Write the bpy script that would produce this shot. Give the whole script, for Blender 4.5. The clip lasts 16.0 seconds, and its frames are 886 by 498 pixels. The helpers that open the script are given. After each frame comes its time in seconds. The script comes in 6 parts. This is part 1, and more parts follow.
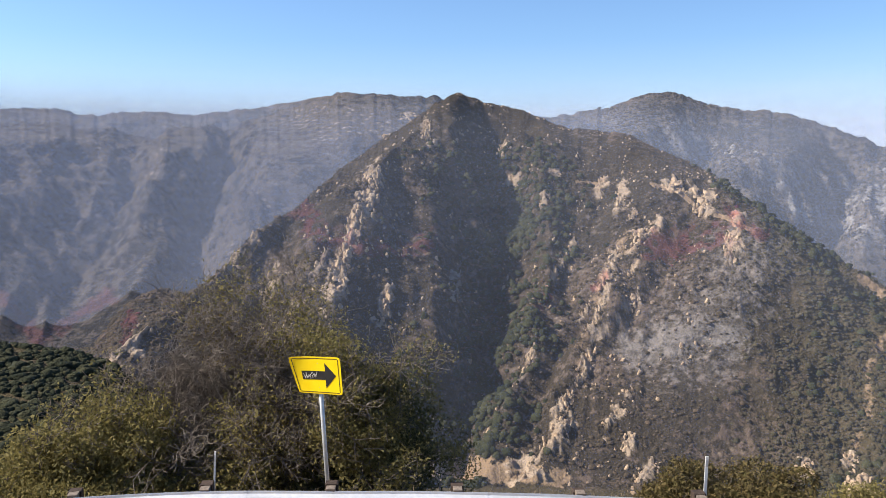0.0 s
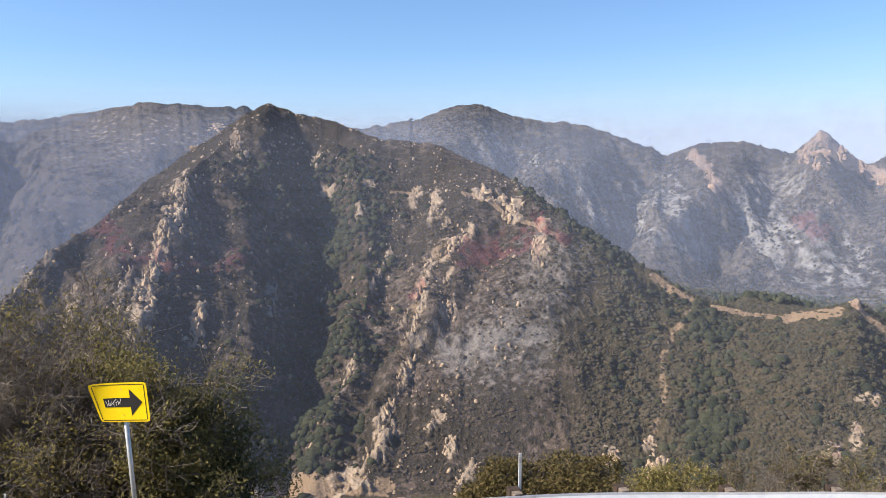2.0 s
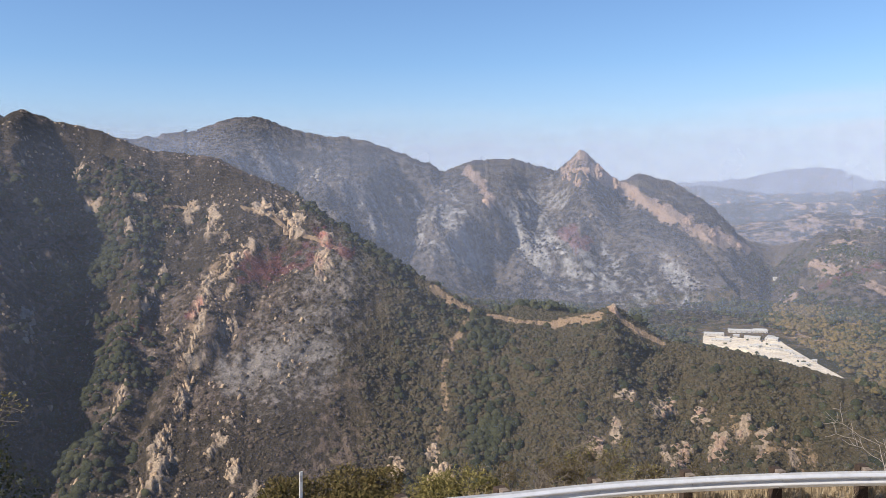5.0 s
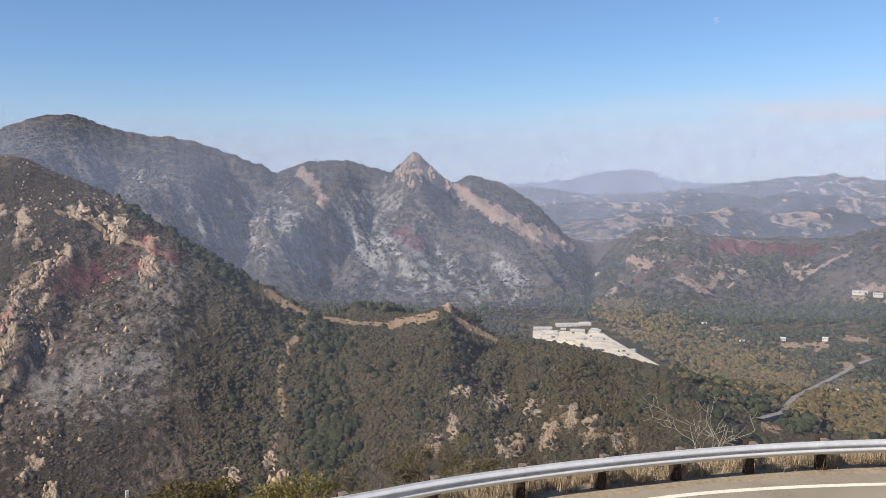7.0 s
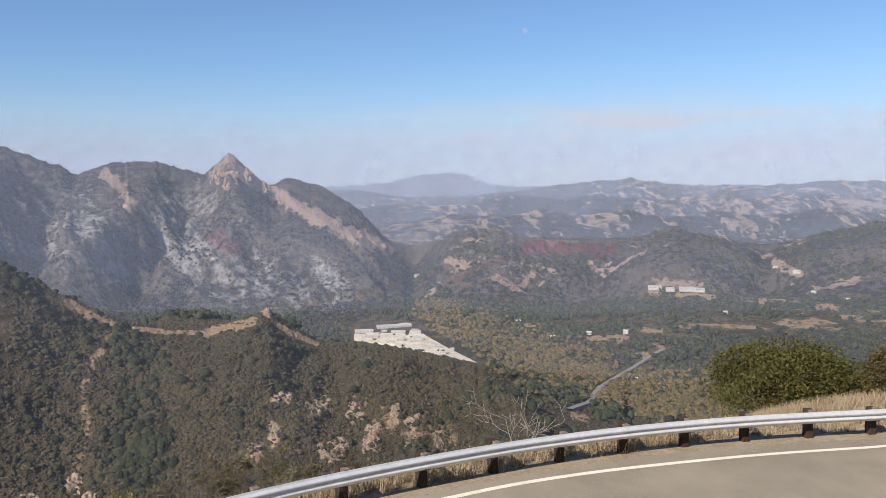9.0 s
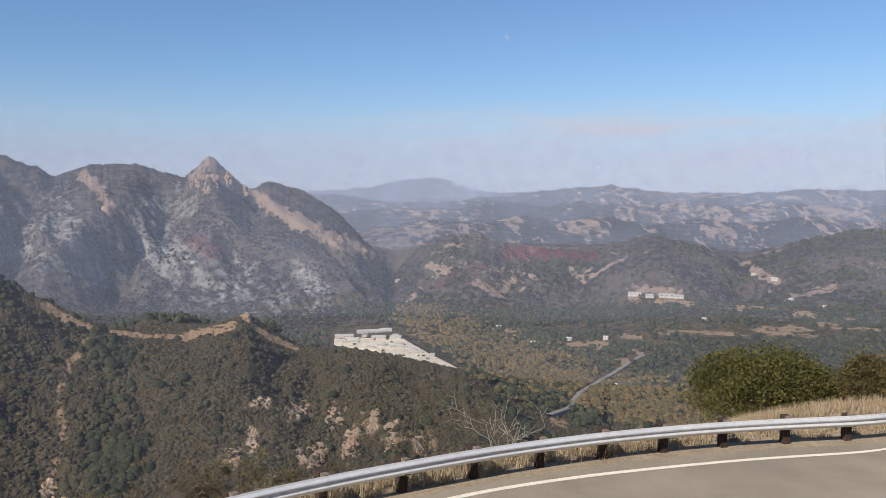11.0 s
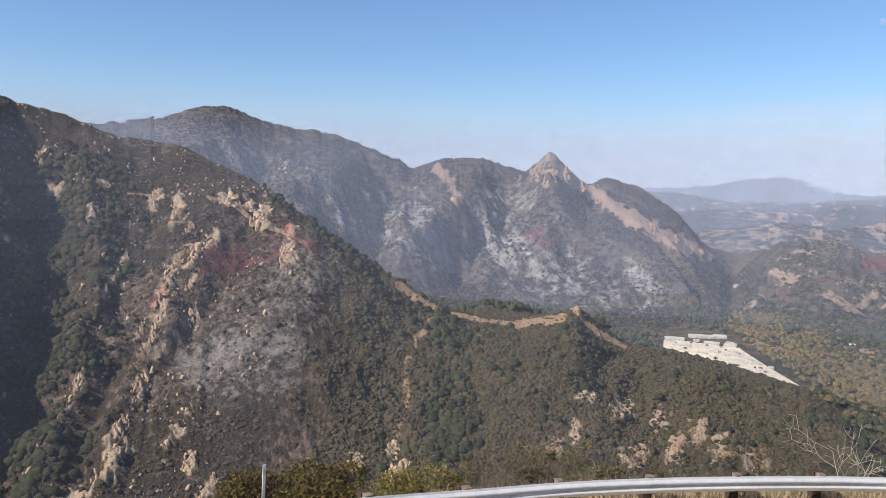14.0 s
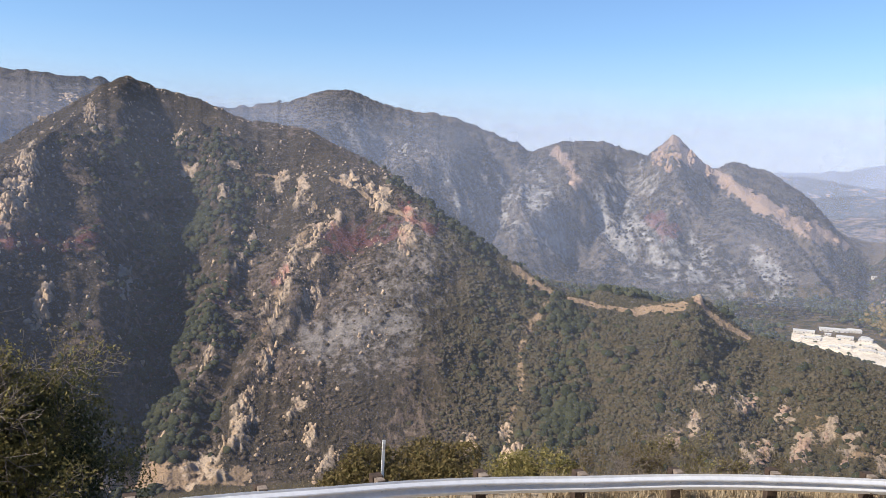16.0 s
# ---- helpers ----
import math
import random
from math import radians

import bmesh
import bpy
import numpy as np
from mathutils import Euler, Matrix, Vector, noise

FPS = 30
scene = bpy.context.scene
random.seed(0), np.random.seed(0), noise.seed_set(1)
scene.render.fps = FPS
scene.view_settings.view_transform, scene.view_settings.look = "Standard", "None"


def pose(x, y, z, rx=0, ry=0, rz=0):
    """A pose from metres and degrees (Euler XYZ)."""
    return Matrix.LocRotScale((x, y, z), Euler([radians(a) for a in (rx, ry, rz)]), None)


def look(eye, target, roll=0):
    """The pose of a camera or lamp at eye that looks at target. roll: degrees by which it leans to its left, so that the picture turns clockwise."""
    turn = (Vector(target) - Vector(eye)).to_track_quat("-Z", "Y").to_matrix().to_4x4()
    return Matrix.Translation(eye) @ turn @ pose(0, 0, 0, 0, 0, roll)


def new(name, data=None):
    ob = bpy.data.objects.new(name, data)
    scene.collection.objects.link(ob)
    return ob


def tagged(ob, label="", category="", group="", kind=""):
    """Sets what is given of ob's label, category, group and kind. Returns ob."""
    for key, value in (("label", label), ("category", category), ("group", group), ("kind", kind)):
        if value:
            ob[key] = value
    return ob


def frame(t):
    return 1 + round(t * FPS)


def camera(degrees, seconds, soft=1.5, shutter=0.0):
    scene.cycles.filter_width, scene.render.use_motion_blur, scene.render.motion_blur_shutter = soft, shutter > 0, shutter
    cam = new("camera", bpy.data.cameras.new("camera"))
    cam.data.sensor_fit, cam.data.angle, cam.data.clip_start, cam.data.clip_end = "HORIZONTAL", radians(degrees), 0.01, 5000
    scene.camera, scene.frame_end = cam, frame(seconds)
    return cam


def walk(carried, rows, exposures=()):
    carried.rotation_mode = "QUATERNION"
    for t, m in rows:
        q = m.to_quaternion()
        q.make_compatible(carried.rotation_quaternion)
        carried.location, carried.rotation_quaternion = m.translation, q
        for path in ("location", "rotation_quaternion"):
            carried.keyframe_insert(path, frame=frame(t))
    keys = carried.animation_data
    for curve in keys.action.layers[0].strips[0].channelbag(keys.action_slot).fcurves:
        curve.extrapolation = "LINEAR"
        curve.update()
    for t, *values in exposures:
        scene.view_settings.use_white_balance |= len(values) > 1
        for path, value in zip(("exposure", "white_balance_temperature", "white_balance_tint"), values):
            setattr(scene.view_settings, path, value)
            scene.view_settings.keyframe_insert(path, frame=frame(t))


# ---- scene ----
EYE = 6.0  # the eye above the road, metres
cam = camera(56.6, 16.0, soft=0.85)
PATH = [
    (0.0, pose(0.04, 0, EYE, 84.53, 0.03, -0.02)),
    (0.5, pose(0.05, 0, EYE, 84.43, 0.26, -3.53)),
    (1.0, pose(0.06, 0, EYE, 84.40, 0.51, -6.51)),
    (1.5, pose(0.08, 0, EYE, 84.75, 0.78, -9.62)),
    (2.0, pose(0.10, 0, EYE, 85.20, 0.81, -12.83)),
    (2.5, pose(0.12, 0, EYE, 85.63, 0.84, -15.08)),
    (3.0, pose(0.13, 0, EYE, 86.20, 0.71, -17.00)),
    (3.5, pose(0.14, 0, EYE, 86.64, 0.47, -19.83)),
    (4.0, pose(0.15, 0, EYE, 86.31, 0.42, -23.15)),
    (4.2, pose(0.16, 0, EYE, 86.14, 0.31, -24.10)),
    (6.3, pose(0.20, 0, EYE, 86.62, 1.63, -35.77)),
    (6.5, pose(0.20, 0, EYE, 86.61, 1.57, -37.15)),
    (7.0, pose(0.21, 0, EYE, 85.99, 0.79, -39.35)),
    (7.5, pose(0.22, 0, EYE, 85.24, 1.13, -41.84)),
    (8.0, pose(0.22, 0, EYE, 85.03, 1.41, -45.59)),
    (8.5, pose(0.23, 0, EYE, 85.54, 1.19, -48.93)),
    (9.0, pose(0.24, 0, EYE, 86.02, 0.76, -51.86)),
    (9.2, pose(0.24, 0, EYE, 86.08, 0.65, -52.71)),
    (11.3, pose(0.21, 0, EYE, 86.38, 0.24, -53.13)),
    (11.5, pose(0.21, 0, EYE, 86.41, 0.20, -51.43)),
    (12.0, pose(0.20, 0, EYE, 86.47, -0.04, -47.51)),
    (12.5, pose(0.18, 0, EYE, 86.42, -0.21, -43.57)),
    (13.0, pose(0.16, 0, EYE, 86.29, -0.30, -37.99)),
    (13.5, pose(0.13, 0, EYE, 86.00, -0.91, -33.75)),
    (14.0, pose(0.10, 0, EYE, 85.86, -1.49, -30.08)),
    (14.5, pose(0.08, 0, EYE, 85.79, -1.43, -25.85)),
    (15.0, pose(0.05, 0, EYE, 85.82, -1.16, -23.44)),
    (15.5, pose(0.04, 0, EYE, 85.92, -1.35, -22.94)),
    (16.0, pose(0.03, 0, EYE, 84.45, -1.86, -21.92)),
]
# the film's own exposure drifts as it turns from the dark slope to the bright valley
walk(cam, PATH, ((0.0, 0.92), (4.0, 0.78), (6.5, 0.5), (9.0, 0.42), (11.5, 0.27), (13.0, 0.38), (14.5, 0.7), (16.0, 0.85)))

# ---- light ----
SUN_BEARING, SUN_HEIGHT = -89.0, 40.0  # degrees, clockwise from +y
world = bpy.data.worlds.new("sky")
scene.world = world
world.use_nodes = True
wn, wl = world.node_tree.nodes, world.node_tree.links
wn.clear()
sky = wn.new("ShaderNodeTexSky")
sky.sky_type, sky.sun_disc = "NISHITA", False
sky.sun_elevation, sky.sun_rotation = radians(SUN_HEIGHT), radians(SUN_BEARING)
sky.altitude, sky.air_density, sky.dust_density, sky.ozone_density = 300, 1.0, 0.5, 3.0
bg = wn.new("ShaderNodeBackground")
bg.inputs["Strength"].default_value = 0.085
wout = wn.new("ShaderNodeOutputWorld")
tint = wn.new("ShaderNodeMix")
tint.data_type, tint.blend_type = "RGBA", "MULTIPLY"
tint.inputs[0].default_value, tint.inputs[7].default_value = 1.0, (0.84, 0.97, 1.14, 1)
wl.new(sky.outputs[0], tint.inputs[6])
# thin high cloud low over the valley and the left-hand range
way = wn.new("ShaderNodeTexCoord")
stretch = wn.new("ShaderNodeMapping")
stretch.inputs["Scale"].default_value = (2.2, 2.2, 17.0)
stretch.inputs["Location"].default_value = (0.3, 1.7, 0.4)
wl.new(way.outputs["Generated"], stretch.inputs["Vector"])
wisp = wn.new("ShaderNodeTexNoise")
wisp.inputs["Scale"].default_value, wisp.inputs["Detail"].default_value, wisp.inputs["Roughness"].default_value = 1.6, 7.0, 0.6
wl.new(stretch.outputs[0], wisp.inputs["Vector"])
split = wn.new("ShaderNodeSeparateXYZ")
wl.new(way.outputs["Generated"], split.inputs[0])
band = wn.new("ShaderNodeValToRGB")
band.color_ramp.elements[0].position, band.color_ramp.elements[0].color = 0.015, (0.15, 0.15, 0.15, 1)
band.color_ramp.elements[1].position, band.color_ramp.elements[1].color = 0.118, (0, 0, 0, 1)
for place, level in ((0.055, 1.0), (0.08, 0.9)):
    band.color_ramp.elements.new(place).color = (level, level, level, 1)
wl.new(split.outputs["Z"], band.inputs[0])
veil = wn.new("ShaderNodeValToRGB")
veil.color_ramp.elements[0].position, veil.color_ramp.elements[1].position = 0.45, 0.68
wl.new(wisp.outputs[0], veil.inputs[0])
amount = wn.new("ShaderNodeMath")
amount.operation = "MULTIPLY"
wl.new(band.outputs[0], amount.inputs[0])
wl.new(veil.outputs[0], amount.inputs[1])
over = wn.new("ShaderNodeVectorMath")  # the bank stands over the valley
over.operation = "DOT_PRODUCT"
over.inputs[1].default_value = (math.sin(radians(76)), math.cos(radians(76)), 0)
wl.new(way.outputs["Generated"], over.inputs[0])
bank = wn.new("ShaderNodeValToRGB")
bank.color_ramp.elements[0].position, bank.color_ramp.elements[0].color = 0.86, (0.14, 0.14, 0.14, 1)
bank.color_ramp.elements[1].position, bank.color_ramp.elements[1].color = 0.98, (1, 1, 1, 1)
wl.new(over.outputs["Value"], bank.inputs[0])
half = wn.new("ShaderNodeMath")
half.operation = "MULTIPLY"
wl.new(bank.outputs[0], half.inputs[1])
wl.new(amount.outputs[0], half.inputs[0])
cloud = wn.new("ShaderNodeMix")
cloud.data_type = "RGBA"
cloud.inputs[7].default_value = (6.0, 5.6, 6.1, 1)
wl.new(half.outputs[0], cloud.inputs[0])
haze_at = wn.new("ShaderNodeValToRGB")
haze_at.color_ramp.elements[0].position, haze_at.color_ramp.elements[0].color = 0.0, (0.48, 0.48, 0.48, 1)
haze_at.color_ramp.elements[1].position, haze_at.color_ramp.elements[1].color = 0.15, (0, 0, 0, 1)
wl.new(split.outputs["Z"], haze_at.inputs[0])
haze = wn.new("ShaderNodeMix")
haze.data_type = "RGBA"
haze.inputs[7].default_value = (4.5, 4.8, 5.9, 1)
wl.new(haze_at.outputs[0], haze.inputs[0])
wl.new(tint.outputs[2], haze.inputs[6])
wl.new(haze.outputs[2], cloud.inputs[6])
wl.new(cloud.outputs[2], bg.inputs["Color"])
wl.new(bg.outputs[0], wout.inputs["Surface"])

sun_data = bpy.data.lights.new("sun", "SUN")
sun_data.energy, sun_data.angle, sun_data.color = 5.0, radians(0.53), (1.0, 0.91, 0.78)
sun = new("sun", sun_data)
sb, sh = radians(SUN_BEARING), radians(SUN_HEIGHT)
sun_way = Vector((math.sin(sb) * math.cos(sh), math.cos(sb) * math.cos(sh), math.sin(sh)))
sun.matrix_world = look(sun_way * 100, (0, 0, 0))


# ---- materials ----
def ramp(nt, fac, stops):
    n = nt.nodes.new("ShaderNodeValToRGB")
    el = n.color_ramp.elements
    while len(el) < len(stops):
        el.new(0.5)
    for e, (p, c) in zip(el, stops):
        e.position, e.color = p, (*c, 1) if len(c) == 3 else c
    nt.links.new(fac, n.inputs[0])
    return n.outputs[0]


def grey(a):
    return (a, a, a)


def tex(nt, kind, scale, coord, detail=4.0, rough=0.6):
    n = nt.nodes.new("ShaderNodeTex" + kind)
    n.inputs["Scale"].default_value = scale
    if kind == "Noise":
        n.inputs["Detail"].default_value, n.inputs["Roughness"].default_value = detail, rough
    nt.links.new(coord, n.inputs["Vector"])
    return n


def mix(nt, fac, a, b, mode="MIX"):
    n = nt.nodes.new("ShaderNodeMix")
    n.data_type, n.blend_type = "RGBA", mode
    for sock, v in ((n.inputs[0], fac), (n.inputs[6], a), (n.inputs[7], b)):
        if isinstance(v, (int, float)):
            sock.default_value = v
        elif isinstance(v, tuple):
            sock.default_value = (*v, 1)
        else:
            nt.links.new(v, sock)
    return n.outputs[2]


def calc(nt, op, a, b=0.0):
    n = nt.nodes.new("ShaderNodeMath")
    n.operation = op
    for sock, v in zip(n.inputs, (a, b)):
        if isinstance(v, (int, float)):
            sock.default_value = v
        else:
            nt.links.new(v, sock)
    return n.outputs[0]


def surface(name, rough=0.9, metal=0.0, spec=0.3):
    m = bpy.data.materials.new(name)
    m.use_nodes = True
    b = m.node_tree.nodes["Principled BSDF"]
    b.inputs["Roughness"].default_value, b.inputs["Metallic"].default_value = rough, metal
    b.inputs["Specular IOR Level"].default_value = spec
    return m, m.node_tree, b


def bump(nt, b, height, strength, dist):
    n = nt.nodes.new("ShaderNodeBump")
    n.inputs["Strength"].default_value, n.inputs["Distance"].default_value = strength, dist
    nt.links.new(height, n.inputs["Height"])
    nt.links.new(n.outputs[0], b.inputs["Normal"])


def place_coord(nt):
    return nt.nodes.new("ShaderNodeNewGeometry").outputs["Position"]


def attr(nt, name):
    n = nt.nodes.new("ShaderNodeAttribute")
    n.attribute_name = name
    return n


def land_material(name, scrub_a, scrub_b, soil, rock, cover, rocky, grain, ash_dark=(0.13, 0.122, 0.118), ash_pale=(0.50, 0.48, 0.465), bare_a=(0.40, 0.28, 0.18), bare_b=(0.26, 0.18, 0.11)):
    """Scrub over soil with pale rock; the attribute 'zone' lays bare earth (red), ash (green) and fire retardant (blue)."""
    m, nt, b = surface(name, 0.95, spec=0.1)
    pos = place_coord(nt)
    zone = attr(nt, "zone")
    sep = nt.nodes.new("ShaderNodeSeparateColor")
    nt.links.new(zone.outputs["Color"], sep.inputs[0])
    broad = tex(nt, "Noise", 0.012 * grain, pos, 5, 0.65).outputs[0]
    clump = tex(nt, "Noise", 0.16 * grain, pos, 6, 0.7).outputs[0]
    fine = tex(nt, "Noise", 0.7 * grain, pos, 4, 0.7).outputs[0]
    leaf = mix(nt, ramp(nt, fine, ((0.3, grey(0)), (0.7, grey(1)))), scrub_a, scrub_b)
    earth = mix(nt, broad, soil, tuple(c * 0.6 for c in soil))
    bare = calc(nt, "ADD", calc(nt, "MULTIPLY", clump, 0.7), calc(nt, "MULTIPLY", broad, 0.5))
    col = mix(nt, ramp(nt, bare, ((cover - 0.02, grey(0)), (cover + 0.05, grey(1)))), leaf, earth)
    col = mix(nt, calc(nt, "MULTIPLY", zone.outputs["Alpha"], 0.75), col, tuple(c * 1.25 for c in scrub_b[:2]) + (scrub_b[2] * 0.9,))
    cell = tex(nt, "Voronoi", 0.2 * grain, pos).outputs["Distance"]
    stone = calc(nt, "MULTIPLY", ramp(nt, cell, ((0.22, grey(1)), (0.34, grey(0)))),
                 calc(nt, "MULTIPLY", ramp(nt, broad, ((rocky, grey(0)), (rocky + 0.1, grey(1)))), calc(nt, "SUBTRACT", 1.0, zone.outputs["Alpha"])))
    col = mix(nt, stone, col, mix(nt, fine, rock, tuple(c * 0.55 for c in rock)))
    rough_edge = calc(nt, "MULTIPLY", calc(nt, "SUBTRACT", calc(nt, "ADD", calc(nt, "MULTIPLY", clump, 0.7), calc(nt, "MULTIPLY", fine, 0.3)), 0.5), 2.0)

    def lay(col, chan, colour, lo=0.35, hi=0.6):
        f = calc(nt, "ADD", chan, calc(nt, "MULTIPLY", rough_edge, ramp(nt, chan, ((0.02, grey(0)), (0.3, grey(1))))))
        return mix(nt, ramp(nt, f, ((lo, grey(0)), (hi, grey(1)))), col, colour)
    col = lay(col, sep.outputs[0], mix(nt, fine, bare_a, bare_b))
    ash = mix(nt, ramp(nt, clump, ((0.3, grey(0)), (0.7, grey(1)))), ash_dark, ash_pale)
    col = mix(nt, calc(nt, "MULTIPLY", ramp(nt, calc(nt, "ADD", sep.outputs[1], rough_edge), ((0.25, grey(0)), (0.8, grey(1)))), 0.8), col, ash)
    col = mix(nt, calc(nt, "MULTIPLY", ramp(nt, calc(nt, "ADD", sep.outputs[2], rough_edge), ((0.3, grey(0)), (0.9, grey(1)))), 0.7),
              col, mix(nt, fine, (0.085, 0.024, 0.03), (0.20, 0.068, 0.072)))
    crack = tex(nt, "Voronoi", 0.3 * grain, pos).outputs["Distance"]
    face = mix(nt, ramp(nt, clump, ((0.35, grey(0)), (0.65, grey(1)))), tuple(c * 0.72 for c in rock), tuple(c * 1.18 for c in rock))
    face = mix(nt, ramp(nt, fine, ((0.55, grey(0)), (0.68, grey(0.85)))), face, (0.11, 0.09, 0.07))
    face = mix(nt, calc(nt, "MULTIPLY", sep.outputs[2], 0.7), face, (0.38, 0.12, 0.10))
    col = mix(nt, attr(nt, "rock").outputs["Fac"], col, face)
    nt.links.new(col, b.inputs["Base Color"])
    bump(nt, b, calc(nt, "ADD", calc(nt, "ADD", clump, calc(nt, "MULTIPLY", fine, 0.6)), calc(nt, "MULTIPLY", crack, 0.3)), 1.0, 4.0 / grain)
    return m


SCRUB = land_material("chaparral_slope", (0.033, 0.027, 0.019), (0.073, 0.058, 0.043), (0.172, 0.128, 0.102), (0.44, 0.34, 0.25), 0.62, 0.56, 1.0, (0.135, 0.118, 0.108), (0.31, 0.28, 0.26))
BURNT = land_material("burnt_mountain", (0.024, 0.024, 0.025), (0.066, 0.060, 0.056), (0.15, 0.125, 0.108), (0.40, 0.32, 0.26), 0.57, 0.54, 0.45, bare_a=(0.40, 0.295, 0.235), bare_b=(0.25, 0.18, 0.145))
VALLEY = land_material("valley_scrub", (0.032, 0.034, 0.018), (0.075, 0.066, 0.036), (0.17, 0.125, 0.075), (0.34, 0.26, 0.18), 0.60, 0.64, 0.45)
FARHILL = land_material("distant_hill", (0.022, 0.026, 0.022), (0.06, 0.052, 0.042), (0.34, 0.235, 0.175), (0.5, 0.39, 0.3), 0.66, 0.60, 0.16, bare_a=(0.43, 0.31, 0.24), bare_b=(0.29, 0.21, 0.165))


def plain_material(name, a, b2, scale, rough=0.9, metal=0.0, spec=0.3, relief=0.3, dist=0.02, detail=6):
    """Two tones in a grain of that scale, with fine relief."""
    m, nt, b = surface(name, rough, metal, spec)
    pos = place_coord(nt)
    n = tex(nt, "Noise", scale, pos, detail, 0.65).outputs[0]
    big = tex(nt, "Noise", scale * 0.13, pos, 4, 0.6).outputs[0]
    f = calc(nt, "ADD", calc(nt, "MULTIPLY", n, 0.65), calc(nt, "MULTIPLY", big, 0.35))
    nt.links.new(ramp(nt, f, ((0.36, a), (0.64, b2))), b.inputs["Base Color"])
    bump(nt, b, n, relief, dist)
    return m


def varied_material(name, tones, rough=0.8, spec=0.2, glow_through=0.0):
    """Leaves, stems and scrub: each island takes its own tone."""
    m, nt, b = surface(name, rough, 0.0, spec)
    isl = nt.nodes.new("ShaderNodeNewGeometry").outputs["Random Per Island"]
    n = len(tones)
    tone = ramp(nt, isl, tuple((i / max(n - 1, 1), t) for i, t in enumerate(tones)))
    nt.links.new(tone, b.inputs["Base Color"])
    if glow_through:
        thin, both = nt.nodes.new("ShaderNodeBsdfTranslucent"), nt.nodes.new("ShaderNodeMixShader")
        both.inputs[0].default_value = glow_through
        nt.links.new(tone, thin.inputs["Color"])
        nt.links.new(b.outputs[0], both.inputs[1])
        nt.links.new(thin.outputs[0], both.inputs[2])
        nt.links.new(both.outputs[0], nt.nodes["Material Output"].inputs["Surface"])
    return m


DIRT = plain_material("dry_dirt", (0.20, 0.155, 0.105), (0.36, 0.29, 0.20), 9.0, 0.95, relief=0.6, dist=0.05)


def asphalt():
    m, nt, b = surface("asphalt", 0.85, 0.0, 0.35)
    pos = place_coord(nt)
    grit = tex(nt, "Noise", 90.0, pos, 3, 0.7).outputs[0]
    patch = tex(nt, "Noise", 0.45, pos, 5, 0.6).outputs[0]
    spots = tex(nt, "Noise", 3.2, pos, 6, 0.75).outputs[0]
    col = mix(nt, ramp(nt, patch, ((0.38, grey(0)), (0.62, grey(1)))), (0.15, 0.126, 0.092), (0.255, 0.214, 0.158))
    col = mix(nt, ramp(nt, grit, ((0.4, grey(0)), (0.62, grey(1)))), col, (0.31, 0.265, 0.205))
    col = mix(nt, ramp(nt, spots, ((0.66, grey(0)), (0.72, grey(1)))), col, (0.075, 0.068, 0.058))
    nt.links.new(col, b.inputs["Base Color"])
    bump(nt, b, grit, 0.35, 0.01)
    return m


ASPHALT = asphalt()
LINE_PAINT = plain_material("white_road_paint", (0.60, 0.55, 0.44), (0.78, 0.73, 0.61), 14.0, 0.7, relief=0.2)
STEEL = plain_material("galvanised_steel", (0.60, 0.605, 0.62), (0.74, 0.745, 0.76), 6.0, 0.42, 0.4, 0.5, 0.05)
POLE_STEEL = plain_material("sign_pole_steel", (0.42, 0.44, 0.45), (0.58, 0.60, 0.61), 12.0, 0.45, 0.5, 0.5, 0.05)
POST_WOOD = plain_material("creosoted_wood", (0.022, 0.015, 0.011), (0.07, 0.045, 0.032), 16.0, 0.9, relief=0.6)
BLOCK_WOOD = plain_material("weathered_wood", (0.10, 0.08, 0.065), (0.24, 0.19, 0.15), 16.0, 0.9, relief=0.6)
SIGN_YELLOW = plain_material("yellow_sign_face", (0.88, 0.60, 0.0), (0.92, 0.68, 0.006), 3.0, 0.45, relief=0.03)
SIGN_BLACK = plain_material("black_sign_paint", (0.012, 0.012, 0.014), (0.025, 0.024, 0.024), 5.0, 0.5, relief=0.03)
MARKER_WHITE = plain_material("white_marker_plastic", (0.72, 0.72, 0.68), (0.84, 0.84, 0.80), 10.0, 0.5, relief=0.05)
SCRAWL = plain_material("pale_spray_paint", (0.45, 0.44, 0.42), (0.62, 0.60, 0.57), 30.0, 0.6, relief=0.02)
BARK = plain_material("grey_brown_bark", (0.055, 0.042, 0.034), (0.14, 0.115, 0.095), 18.0, 0.95, relief=0.8, dist=0.02)
TWIG = plain_material("dry_grey_twigs", (0.085, 0.07, 0.058), (0.19, 0.16, 0.135), 20.0, 0.95, relief=0.4)
BLEACHED = plain_material("bleached_dead_wood", (0.19, 0.16, 0.135), (0.32, 0.28, 0.24), 20.0, 0.9, relief=0.4)
LEAF_OLIVE = varied_material("olive_leaves", ((0.095, 0.085, 0.030), (0.18, 0.155, 0.054), (0.28, 0.23, 0.09), (0.14, 0.122, 0.042)), glow_through=0.38)
LEAF_DARK = varied_material("dark_oak_leaves", ((0.04, 0.047, 0.02), (0.085, 0.085, 0.032), (0.13, 0.118, 0.045), (0.06, 0.064, 0.026)), glow_through=0.3)
LEAF_BUSH = varied_material("bush_leaves", ((0.05, 0.052, 0.016), (0.095, 0.09, 0.028), (0.15, 0.13, 0.042)), glow_through=0.3)
LEAF_BROWN = varied_material("dry_brown_leaves", ((0.06, 0.05, 0.022), (0.12, 0.088, 0.035), (0.17, 0.13, 0.055), (0.075, 0.07, 0.022)), glow_through=0.35)
